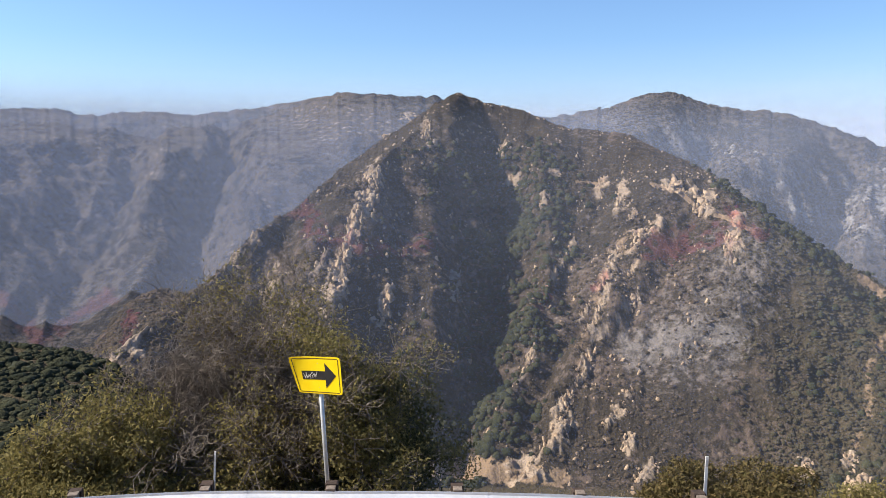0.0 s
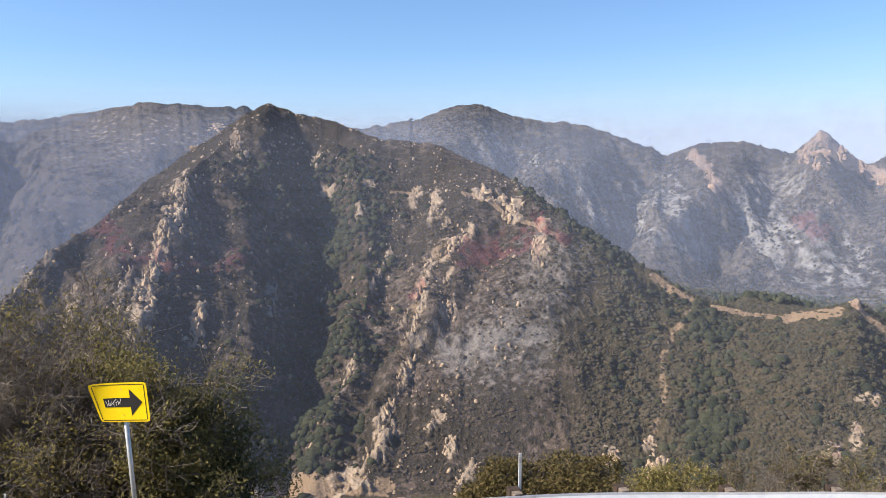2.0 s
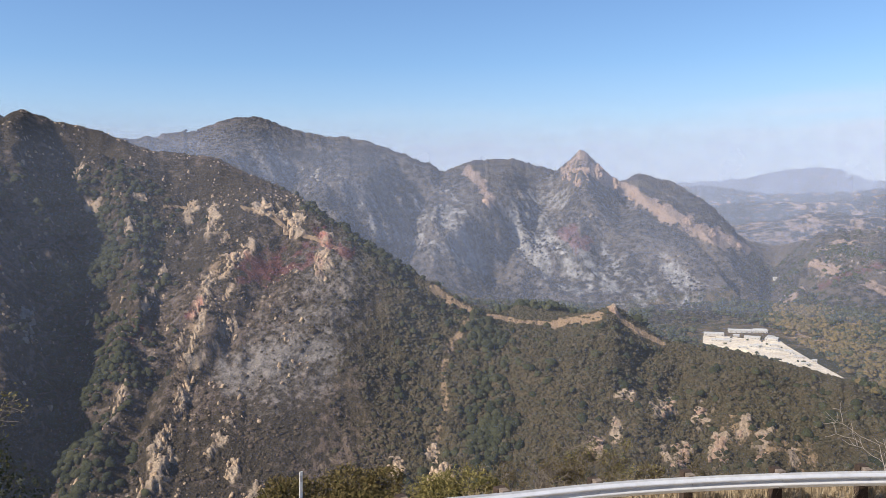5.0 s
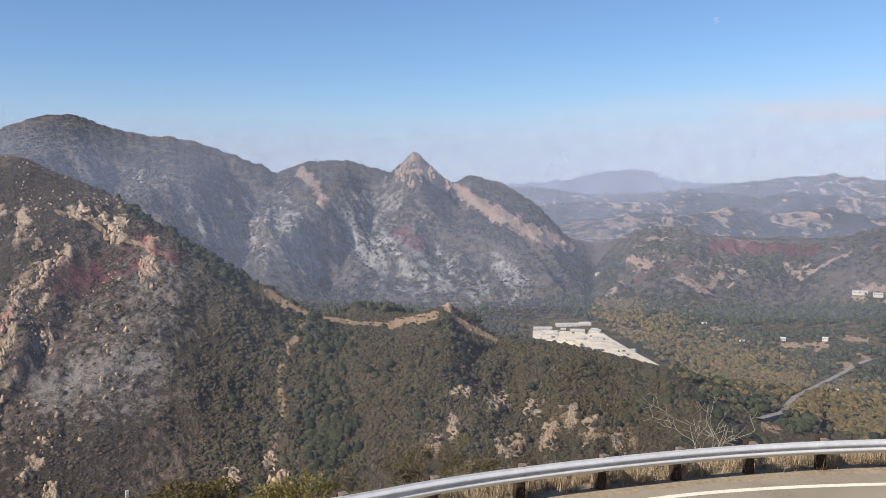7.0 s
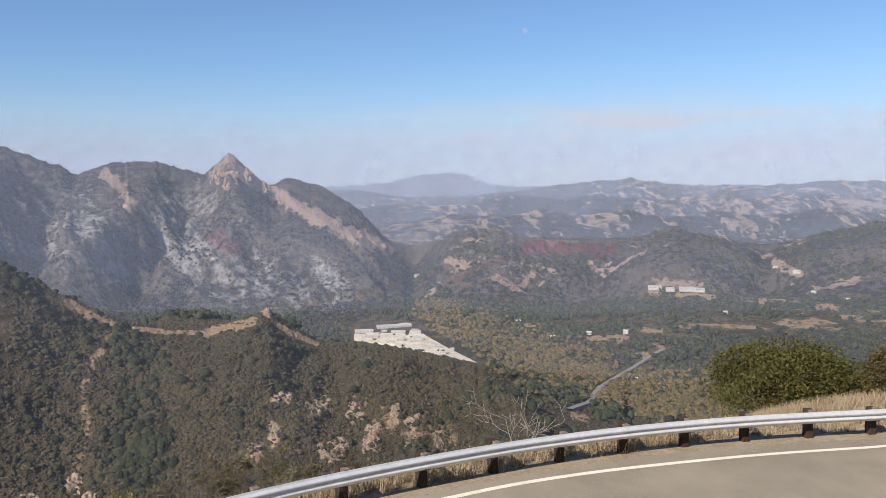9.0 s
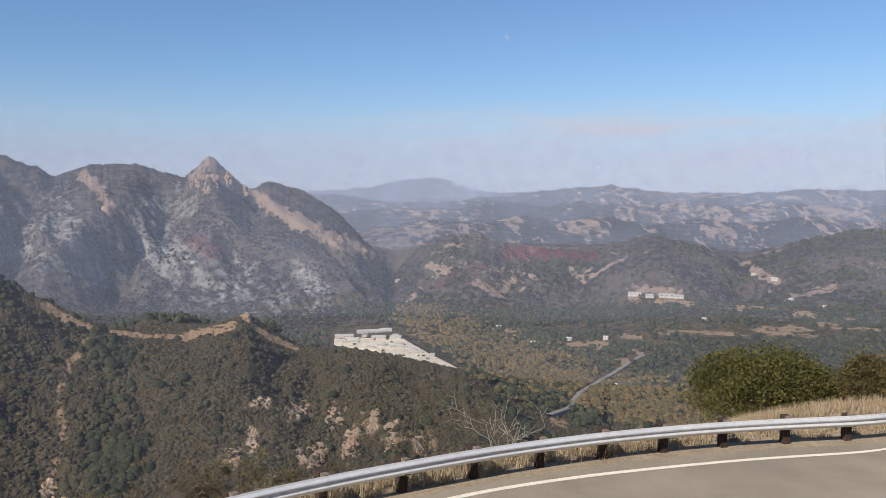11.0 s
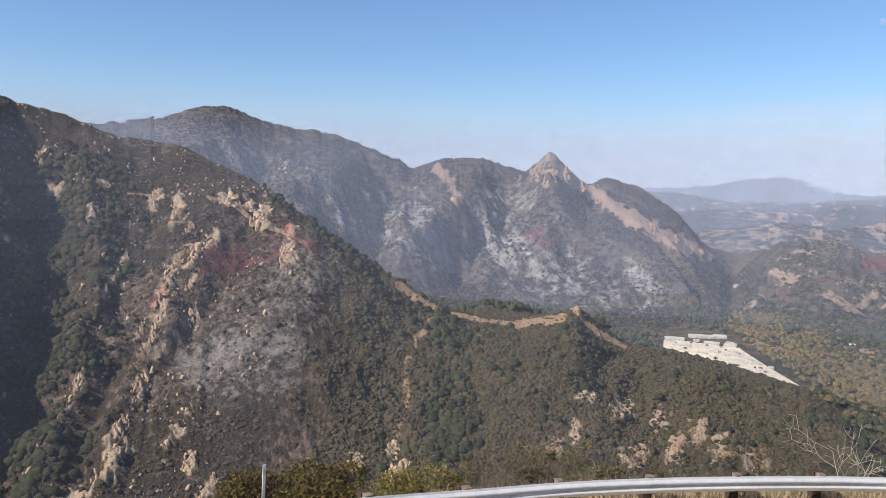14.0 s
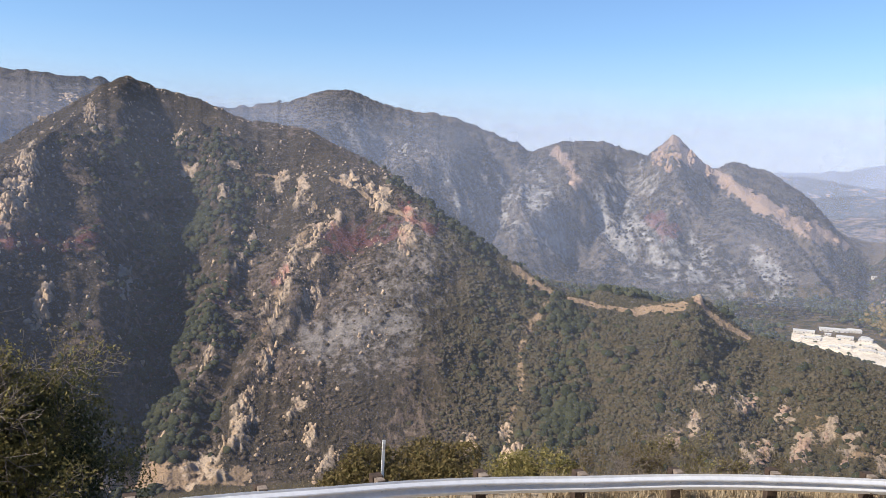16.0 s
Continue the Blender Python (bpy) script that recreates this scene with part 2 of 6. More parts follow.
STRAW = varied_material("dry_straw", ((0.27, 0.205, 0.13), (0.38, 0.30, 0.20), (0.22, 0.165, 0.10), (0.46, 0.375, 0.265)), 0.9)


def haze_material():
    """Distance haze and a little smoke put on a sheet: mostly clear, the rest scatters pale blue."""
    m, nt, b = surface("pale_blue_haze", 1.0, 0.0, 0.0)
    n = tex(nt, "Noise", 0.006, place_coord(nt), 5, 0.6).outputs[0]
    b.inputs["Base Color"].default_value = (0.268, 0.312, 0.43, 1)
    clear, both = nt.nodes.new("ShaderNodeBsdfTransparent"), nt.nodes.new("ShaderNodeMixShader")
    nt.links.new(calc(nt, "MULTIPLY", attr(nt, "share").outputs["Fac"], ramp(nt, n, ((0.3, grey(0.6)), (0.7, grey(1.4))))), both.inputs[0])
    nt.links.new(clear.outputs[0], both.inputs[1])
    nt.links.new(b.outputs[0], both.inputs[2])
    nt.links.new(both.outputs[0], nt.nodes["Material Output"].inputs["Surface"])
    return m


HAZE_SHEET = haze_material()



# ---- the lie of the land ----
def lattice(ix, iy, seed):
    h = (ix.astype(np.int64) * 374761393 + iy.astype(np.int64) * 668265263 + seed * 982451653) & 0xFFFFFFFF
    h = ((h ^ (h >> 13)) * 1274126177) & 0xFFFFFFFF
    return ((h ^ (h >> 16)) & 0xFFFF) / 65535.0


def noise2(x, y, seed=0):
    ix, iy = np.floor(x), np.floor(y)
    fx, fy = x - ix, y - iy
    fx, fy = fx * fx * fx * (fx * (fx * 6 - 15) + 10), fy * fy * fy * (fy * (fy * 6 - 15) + 10)
    a, b = lattice(ix, iy, seed), lattice(ix + 1, iy, seed)
    c, d = lattice(ix, iy + 1, seed), lattice(ix + 1, iy + 1, seed)
    return (a + (b - a) * fx) * (1 - fy) + (c + (d - c) * fx) * fy


def ridged(x, y, seed=0, octaves=4):
    total, amp, k = 0, 1.0, 1.0
    for o in range(octaves):
        total = total + amp * (1 - np.abs(2 * noise2(x * k, y * k, seed + o) - 1) * 2)
        amp, k = amp * 0.5, k * 2.1
    return total / 1.9


def along(knots, bearing):
    a = np.array(knots, float)
    return [np.interp(bearing, a[:, 0], a[:, i]) for i in range(1, a.shape[1])]


def steps(x, lo, hi):
    f = np.clip((x - lo) / (hi - lo), 0, 1)
    return f * f * (3 - 2 * f)


# guard rail: bearing, distance from the lookout, height of its top over the road datum
RAIL = ((-80, 22.0, 1.35), (-50, 15.6, 1.15), (-26, 13.6, 1.0), (-8, 12.8, 0.94), (3, 12.8, 0.88), (14, 13.3, 0.73), (25, 14.4, 0.52),
        (33, 15.3, 0.36), (45, 17.0, 0.27), (52, 18.1, 0.24), (60, 20.0, 0.1), (68, 22.0, 0.01), (75, 24.0, -0.08), (80, 25.4, -0.1),
        (92, 30.0, -0.2), (104, 37.0, -0.3))
# crest of the rocky chaparral mountain across the canyon: bearing, elevation angle, distance
CREST_A = ((-40, -16, 600), (-28, -15, 500), (-23, -12.4, 430), (-20.4, -10.6, 455), (-17.1, -8.2, 490), (-14.9, -6.4, 520), (-13, -4.2, 550),
           (-10.3, -2.7, 590), (-7.2, 0, 640), (-3.7, 2.4, 700), (-0.2, 4.7, 760), (1, 5.3, 790), (3, 4.6, 800), (5.7, 4, 800), (8.4, 2.9, 780),
           (12.5, 2.4, 760), (15.9, 0.8, 720), (18, -0.2, 690))
CREST_B = ((20.7, -2.1, 650), (23.4, -4, 630), (26.5, -6, 610), (29.8, -8, 600), (32.5, -8.7, 600), (35.5, -9.1, 600), (38.7, -8.2, 600),
           (39.6, -7.7, 600), (41.0, -8.9, 600), (43, -10.3, 600), (47.7, -10.7, 590), (51.6, -11.7, 570), (54.6, -12.6, 550), (57, -14.6, 500), (60, -18, 430),
           (66, -22, 380), (110, -25, 350))
# the ranges behind it
BACK_A = ((-60, 3.5, 1500), (-28, 3.72, 1500), (-25, 3.8, 1500), (-23.2, 3.4, 1500), (-21.3, 3.7, 1500), (-18.5, 3.77, 1500), (-16.8, 3.6, 1480),
          (-11.7, 4.3, 1450), (-8.5, 4.9, 1400), (-6.7, 5.3, 1350), (-3.3, 5.1, 1350), (-0.5, 5.0, 1350), (3, 4.3, 1500), (7, 3.6, 1700))
BACK_B = ((11.4, 4.2, 1800), (13.8, 5.1, 1850), (15.4, 5.13, 1850), (17.6, 4.3, 1850), (19.3, 3.97, 1860), (22.6, 3.6, 1880), (25.4, 2.5, 1900),
          (27.3, 1.8, 1900), (27.7, 1.35, 1900), (30.3, 2.2, 1950), (32.6, 2.27, 1980), (34.8, 1.6, 2000), (35.6, 1.3, 2000), (36.4, 1.9, 2000), (37.0, 2.4, 2000), (37.35, 2.85, 2000), (37.7, 2.6, 2000), (38.2, 2.1, 2005), (39, 1.35, 2020), (40, 0.55, 2050),
          (41.2, 1.05, 2080), (43.5, 0.5, 2100), (46.2, -1.3, 2100), (48.5, -4, 2100), (49.7, -5.2, 2100))
BACK_C = ((52.5, -2.8, 2000), (55.6, -2.6, 2000), (58, -3.4, 2000), (63, -3.7, 1950), (67.4, -2.6, 1900), (70.7, -3.25, 1950), (73.1, -4.3, 2000),
          (74.8, -3.6, 2100), (77.4, -2.7, 2150), (80.1, -2.1, 2200), (110, -2, 2200))
FAR = ((-60, 0, 3700), (30, 0, 3700), (46.2, 0.2, 3800), (49.3, -0.35, 3800), (54.4, -0.25, 3800), (60.3, 0.4, 3800), (64.5, 0.8, 3800),
       (67.4, 0.35, 3800), (72, 0.1, 3800), (77.4, 0.4, 3800), (80.1, 0.3, 3800), (110, 0.3, 3800))
# ridges in front of the far hills
NEARFAR = ((-60, -3, 2700), (46, -2.6, 2700), (50, -1.9, 2700), (53, -1.5, 2680), (55.5, -1.9, 2700), (58.5, -1.2, 2720), (61, -1.75, 2700), (64.5, -1.3, 2680),
           (67, -2.0, 2700), (70, -1.5, 2720), (73.5, -1.9, 2700), (77, -1.3, 2720), (80, -1.7, 2700), (110, -1.6, 2700))
MIDFAR = ((-60, -2, 3200), (46, -1.1, 3200), (49, -0.75, 3200), (52, -1.0, 3200), (55, -0.55, 3220), (57.5, -0.2, 3200), (60, -0.7, 3200), (62.5, -0.25, 3180), (66, -0.8, 3200),
          (69.5, -0.3, 3200), (72, -0.75, 3200), (75, -0.35, 3220), (79, -0.7, 3200), (110, -0.6, 3200))
MESA = ((-60, 0.2, 4600), (43, 0.3, 4600), (48.2, 0.65, 4600), (50, 1.22, 4600), (53.1, 1.32, 4600), (55.3, 0.35, 4600), (60, 0.2, 4600), (110, 0.2, 4600))

fine_cols = np.arange(-34, 86.01, 0.12)
coarse_cols = np.concatenate([np.arange(-178, -34, 2.0), np.arange(88, 181, 2.0)])
BEARING = np.sort(np.concatenate([fine_cols, coarse_cols]))
NC = len(BEARING)


def soft(v, cols=2):
    """Smooths a line over its neighbours in bearing."""
    k = np.exp(-0.5 * (np.arange(-3 * cols, 3 * cols + 1) / cols) ** 2)
    return np.convolve(np.pad(v, 3 * cols, mode="edge"), k / k.sum(), mode="valid")


def crest_line(*lists, jag=1.0):
    e, r = along(sum(lists, ()), BEARING)
    r = soft(r, 6)
    e = soft(e, 1) + 0.10 * (noise2(BEARING * 1.7, BEARING * 0, 5) - 0.5) + 0.09 * jag * (noise2(BEARING * 3.6, BEARING * 0, 6) - 0.5) + 0.07 * jag * (noise2(BEARING * 7.5, BEARING * 0, 7) - 0.5)
    return r, r * np.tan(np.radians(e))


def flat_line(r, z):
    """A line at given knots of (bearing, value) for distance and for height below the eye."""
    return soft(along(r, BEARING)[0], 8), soft(along(z, BEARING)[0], 8)


rail_r, rail_z = along(RAIL, BEARING)
rail_r, rail_z = soft(rail_r, 20), soft(rail_z, 20) - EYE
road_z = rail_z - 0.75

lines = []  # (distance, height from the eye) for each row of the plan, nearest first
lines.append((np.full(NC, 0.002), np.full(NC, -1.65)))
lines.append((np.full(NC, 1.6), np.full(NC, -1.7)))
lines.append((rail_r - 8.9, road_z + 0.15))
lines.append((rail_r - 8.4, road_z))
lines.append((rail_r + 0.9, road_z - 0.02))
lines.append((rail_r + 2.6, road_z + soft(along(((-80, -0.5), (60, -0.6), (70, -0.3), (78, 0.15), (104, 0.5)), BEARING)[0], 10)))
lines.append((rail_r + 11, road_z + soft(along(((-80, -5), (50, -5.6), (66, -4.0), (74, -2.2), (80, -1.2), (104, 0.0)), BEARING)[0], 10)))
lines.append(flat_line(((-60, 100), (110, 100)), ((-60, -52), (50, -56), (70, -50), (110, -40))))
spur_e, spur_r = along(((-60, -9, 240), (-28.7, -10.5, 240), (-26.8, -11.0, 235), (-24.6, -11.6, 230), (-22.2, -12.7, 225), (-20.5, -14.4, 220),
                        (-17, -19, 220), (-14, -24, 220), (60, -25, 230), (80, -21, 260), (110, -18, 260)), BEARING)
spur_r = soft(spur_r, 4)
lines.append((spur_r, spur_r * np.tan(np.radians(soft(spur_e, 2)))))
lines.append(flat_line(((-60, 320), (110, 320)), ((-60, -110), (-20, -112), (-10, -140), (60, -150), (80, -128), (110, -110))))
lines.append(flat_line(((-60, 385), (-28, 385), (-20, 370), (0, 400), (50, 410), (60, 395), (110, 390)),
                       ((-60, -118), (-24, -118), (-18, -140), (-5, -158), (20, -158), (45, -152), (60, -165), (110, -150))))
FOOT = len(lines) - 1
lines.append(crest_line(CREST_A, CREST_B))
CREST = len(lines) - 1
lines.append(flat_line(((-60, 720), (-20, 720), (0, 1020), (110, 980)), ((-60, -180), (-20, -175), (0, -60), (15, -80), (25, -190), (35, -215), (110, -215))))
lines.append(flat_line(((-60, 830), (-20, 830), (0, 1120), (30, 1420), (48, 1500), (60, 1560), (110, 1500)),
                       ((-60, -172), (-20, -165), (0, -60), (15, -110), (28, -180), (40, -200), (50, -195), (60, -215), (70, -190), (110, -200))))
BACKFOOT = len(lines) - 1
lines.append(crest_line(BACK_A, BACK_B, BACK_C, jag=1.4))
BACK = len(lines) - 1
lines.append(flat_line(((-60, 2400), (110, 2400)), ((-60, -120), (40, -140), (110, -160))))
lines.append(crest_line(NEARFAR))
lines.append(flat_line(((-60, 2950), (110, 2950)), ((-60, -160), (40, -120), (110, -125))))
lines.append(crest_line(MIDFAR))
lines.append(flat_line(((-60, 3450), (110, 3450)), ((-60, -160), (40, -80), (110, -85))))
lines.append(crest_line(FAR))
lines.append(flat_line(((-60, 4200), (110, 4200)), ((-60, -60), (110, -70))))
lines.append(crest_line(MESA))
lines.append((np.full(NC, 4900.0), np.full(NC, -60.0)))

PARTS = (2, 5, 2, 8, 2, 8, 14, 16, 24, 16, 210, 26, 50, 160, 14, 30, 10, 30, 10, 40, 8, 14, 4)
LR = np.array([l[0] for l in lines])
LZ = np.array([l[1] for l in lines])
FULL = LZ
LZ = np.array([soft(v, 4 if k == BACK else 13) if k > FOOT else v for k, v in enumerate(FULL)])  # the faces follow the broad run of a crest, its notches stay on top
NOTCH = FULL - LZ
slope = (LZ[1:] - LZ[:-1]) / (LR[1:] - LR[:-1])
tang = np.zeros_like(LZ)
same = slope[1:] * slope[:-1] > 0
tang[1:-1] = np.where(same, 2 * slope[1:] * slope[:-1] / (slope[1:] + slope[:-1] + 1e-12), 0)

rows_r, rows_z, rows_s, rows_k = [], [], [], []
for k, n in enumerate(PARTS):
    for i in range(n + (k == len(PARTS) - 1)):
        s = i / n
        w = LR[k + 1] - LR[k]
        h00, h10 = 2 * s ** 3 - 3 * s * s + 1, s ** 3 - 2 * s * s + s
        h01, h11 = -2 * s ** 3 + 3 * s * s, s ** 3 - s * s
        z = h00 * LZ[k] + h10 * w * tang[k] + h01 * LZ[k + 1] + h11 * w * tang[k + 1]
        z = 0.45 * z + 0.55 * (LZ[k] + (LZ[k + 1] - LZ[k]) * s)
        z = z + NOTCH[k + 1] * s ** 4 + NOTCH[k] * (1 - s) ** 4
        rows_r.append(LR[k] + w * s)
        rows_z.append(z)
        rows_s.append(np.full(NC, s))
        rows_k.append(np.full(NC, k))
GR, GZ, GS, GK = (np.array(v) for v in (rows_r, rows_z, rows_s, rows_k))
NR = len(GR)
GB = np.broadcast_to(BEARING, GR.shape)
GX, GY = GR * np.sin(np.radians(GB)), GR * np.cos(np.radians(GB))


def folds(seg, ribs, scale, depth, hi=0.86, wander=1.0):
    """Spurs and gullies down one face: (bearings at even steps from the foot to the crest, then metres out or in)."""
    m = GK == seg
    s, a = GS[m], GB[m]
    u, v = GX[m] / scale, GY[m] / scale
    a = a + wander * (1.6 * (noise2(u, v, 71) - 0.5) + 1.4 * (noise2(u * 2.3, v * 2.3, 72) - 0.5) + 1.0 * (noise2(u * 5.1, v * 5.1, 73) - 0.5))
    pts = [(np.interp(s, np.linspace(0, 1, len(rib) - 1), rib[:-1]), rib[-1]) for rib in ribs]
    out = np.zeros_like(s)
    for (a0, d0), (a1, d1) in zip(pts, pts[1:]):
        f = np.clip((a - a0) / np.maximum(a1 - a0, 0.2), 0, 1)
        f = 0.6 * f + 0.4 * f * f * (3 - 2 * f)
        inside = (a >= a0) & (a < a1)
        out = np.where(inside, d0 + (d1 - d0) * f, out)
    w = (0.35 + 0.65 * steps(s, 0.0, 0.3)) * (1 - steps(s, hi, 1.0))
    GZ[m] += depth * out * w


def rills(seg, pitch, drift, depth, seed, hi=0.9, calm=1.0):
    """Small gullies that run down one face, side by side, pitch degrees apart, leaning by drift degrees from crest to foot."""
    m = GK == seg
    s, a = GS[m], GB[m]
    a = a + np.interp(a, (-8, 12), drift if isinstance(drift, tuple) else (drift, drift)) * s + 1.4 * pitch * (noise2(a / (pitch * 5), s * 4, seed) - 0.5) + 0.9 * pitch * (noise2(a / (pitch * 2), s * 9, seed + 1) - 0.5)
    f = 0.62 * np.abs(2 * noise2(a / pitch, s * 2.2, seed + 2) - 1) + 0.26 * np.abs(2 * noise2(a / pitch * 2.3, s * 4.4, seed + 3) - 1) + 0.12 * np.abs(2 * noise2(a / pitch * 5.0, s * 10, seed + 4) - 1)
    GZ[m] += depth * np.interp(GB[m], (0, 14), (calm, 1.0)) * (0.4 - f) * (0.25 + 0.75 * steps(s, 0.0, 0.2)) * (1 - steps(s, hi, 1.0)) * (0.2 + 1.2 * noise2(a / (pitch * 4), s * 3, seed + 5))


folds(FOOT, ((-26, -25, -24, -23, -22, 0), (-15, -14.5, -13, -11, -9.5, -14), (-9.5, -9, -6.6, -4.9, -2.5, 22), (-5.5, -4.8, -3.6, -2.6, -1.4, 7), (-4.0, -2, -0.6, -0.2, -0.4, 6),
             (0.4, 2.6, 4.2, 3.2, 2.2, -44), (3.2, 6.4, 8.2, 7.0, 6.0, 4), (5.0, 8.2, 10.8, 11.0, 10.5, -8), (7.0, 10.2, 13.2, 15.2, 16.8, 14), (9.6, 11.8, 14.6, 17.0, 18.6, 3),
             (16, 17, 18.5, 19.5, 20, 8), (27.8, 27.8, 27.8, 27.4, 27, -8), (36, 37, 37, 38, 39, 8), (43.5, 43.2, 43, 42.7, 42.5, -10), (48, 48, 48, 47.5, 47, 4),
             (52, 51.5, 51, 50.5, 50, -6), (58, 57.5, 57, 56.5, 56, 0)), 110.0, 0.72, 0.86, 1.6)
rills(FOOT, 1.3, -2.0, 4.5, 301)
rills(BACKFOOT, 2.4, (-6.0, 9.0), 36.0, 311, calm=0.55)
rills(BACKFOOT, 0.9, (-6.0, 9.0), 13.0, 351, 0.95, 0.2)
rills(BACK + 2, 1.6, 1.5, 26.0, 321, 0.97)
rills(BACK + 4, 1.4, -1.5, 30.0, 331, 0.97)
rills(BACK + 6, 1.3, 1.5, 36.0, 341, 0.97)
folds(BACKFOOT, ((-45, -45, -45, 0), (-33, -29, -24.5, 14), (-25, -21.5, -18.5, -22), (-21, -18, -15.8, 6), (-17.5, -14.8, -12.6, -26), (-14, -10.5, -7, 24), (0, 0, 0, 0),
                 (9, 11, 13.5, 25), (16, 17, 18, -35), (19, 20, 22, 10), (24, 25, 26.5, -40), (27.5, 29.3, 30.3, 35), (32.0, 33.2, 34.4, -35), (48, 42, 37.6, 48), (49, 44, 40.2, -34), (51, 46.5, 41.4, 26),
                 (52, 49, 45, -18), (57, 56, 55, 25), (61, 60, 59, -20), (66, 67, 67.4, 25), (73, 73, 73, -20), (79, 79, 79, 15), (90, 90, 90, 0)), 260.0, 1.5, 0.8, 1.3)

# weathering: gullies that run down the slopes, and knobs
for k in range(len(PARTS)):
    m = GK == k
    s, r, a = GS[m], GR[m], GB[m]
    x, y = GX[m], GY[m]
    if k < 6:
        if k in (1,):
            GZ[m] += 0.15 * (noise2(x * 0.7, y * 0.7, 3) - 0.5)
        if k == 5:
            GZ[m] += 0.25 * (noise2(x * 0.5, y * 0.5, 4) - 0.5) * s
        continue
    window = np.where(np.isin(k, (FOOT, BACKFOOT)), 4 * s * (1 - s) * 0.9 + 0.1, 1.0)
    if k < FOOT:
        window = 0.02 + 0.12 * steps(r, 120, 330)
    if k == CREST:
        window = 0.3 * steps(s, 0, 0.3) * (1 - steps(s, 0.5, 1)) + 0.04
    if k == CREST + 1:
        window = 0.05
    if BACK <= k <= BACK + 6:
        window = 0.35 * np.sin(np.pi * s) + 0.02
    if k > BACK + 6:
        window = 0.1
    # warped ridges at three sizes; those of the far ranges are larger
    big = 1.0 if k <= CREST else (2.6 if k <= BACK else 5.0)
    wx = x + 40 * big * (noise2(x / (110 * big), y / (110 * big), 61) - 0.5)
    wy = y + 40 * big * (noise2(x / (110 * big), y / (110 * big), 62) - 0.5)
    g = ridged(wx / (105 * big), wy / (150 * big), 11, 3)
    h = ridged(wx / (44 * big), wy / (52 * big), 23, 3)
    j = ridged(wx / (18 * big), wy / (20 * big), 37, 3)
    amp = 1.0 if k <= CREST else (2.5 if k <= BACK else 6.0)
    GZ[m] += window * amp * ((10 * g + 7 * h + 3.6 * j) if k > CREST else (5 * g + 4 * h + 2.4 * j))
    if k == BACKFOOT:
        GZ[m] += window * (9.0 * (noise2(x / 30, y / 30, 33) - 0.5) + 7.0 * (noise2(x / 14, y / 14, 34) - 0.5))
    if k == FOOT:
        GZ[m] += (0.3 + 0.7 * window) * (4.2 * (noise2(x / 12, y / 12, 31) - 0.5) + 1.3 * (noise2(x / 5, y / 5, 32) - 0.5))

# spurs are cut below the eye's sight line to the crest, so its skyline fits the view
for k in (FOOT, BACKFOOT, BACK + 2, BACK + 4, BACK + 6):
    m = GK == k
    roof = np.broadcast_to(FULL[k + 1] / LR[k + 1], GR.shape)[m]
    GZ[m] = np.minimum(GZ[m], GR[m] * (roof - np.interp(GB[m], (43, 49), (0.10, 0.05)) * (1 - GS[m])))

# a dark knob below the left-hand range
knob = np.exp(-((GB + 19.8 - 4 * (GS - 0.5)) / 3.6) ** 2) * np.isin(GK, (CREST,)) * np.sin(np.pi * GS) ** 1.5
GZ = GZ + 36 * knob * (0.8 + 0.4 * noise2(GX / 25, GY / 25, 44))

# a scrubby knoll behind the bare saddle
knoll = np.exp(-((GB - 34.6) / 3.0) ** 2) * (GK == CREST) * np.sin(np.pi * GS) ** 1.5
GZ = GZ + 34 * knoll * (0.85 + 0.3 * noise2(GX / 25, GY / 25, 45))

# behind the lookout the hillside rises
back = np.clip((np.abs(GB - 12) - 95) / 25, 0, 1)
back = back * back * (3 - 2 * back)
hill = -1.65 + 0.28 * np.minimum(GR, 400) + 0.02 * np.maximum(GR - 400, 0)
GZ = GZ * (1 - back) + hill * back
GE = np.degrees(np.arctan2(GZ, GR))


# outcrops across the canyon, placed to fit the camera's view: bearing, elevation, width and height in degrees
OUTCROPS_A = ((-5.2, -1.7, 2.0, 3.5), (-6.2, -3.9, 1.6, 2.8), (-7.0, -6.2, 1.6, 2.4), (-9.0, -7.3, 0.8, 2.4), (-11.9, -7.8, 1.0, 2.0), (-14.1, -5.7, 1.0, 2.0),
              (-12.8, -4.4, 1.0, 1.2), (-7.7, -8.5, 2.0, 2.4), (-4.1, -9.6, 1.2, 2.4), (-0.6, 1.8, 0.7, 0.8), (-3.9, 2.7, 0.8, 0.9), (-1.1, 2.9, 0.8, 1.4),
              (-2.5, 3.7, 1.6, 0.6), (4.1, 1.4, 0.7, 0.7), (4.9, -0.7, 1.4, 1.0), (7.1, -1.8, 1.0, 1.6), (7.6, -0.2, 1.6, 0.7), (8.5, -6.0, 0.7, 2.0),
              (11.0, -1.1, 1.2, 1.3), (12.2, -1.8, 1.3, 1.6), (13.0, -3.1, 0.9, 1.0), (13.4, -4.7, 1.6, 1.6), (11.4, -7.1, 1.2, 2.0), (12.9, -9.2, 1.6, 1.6))
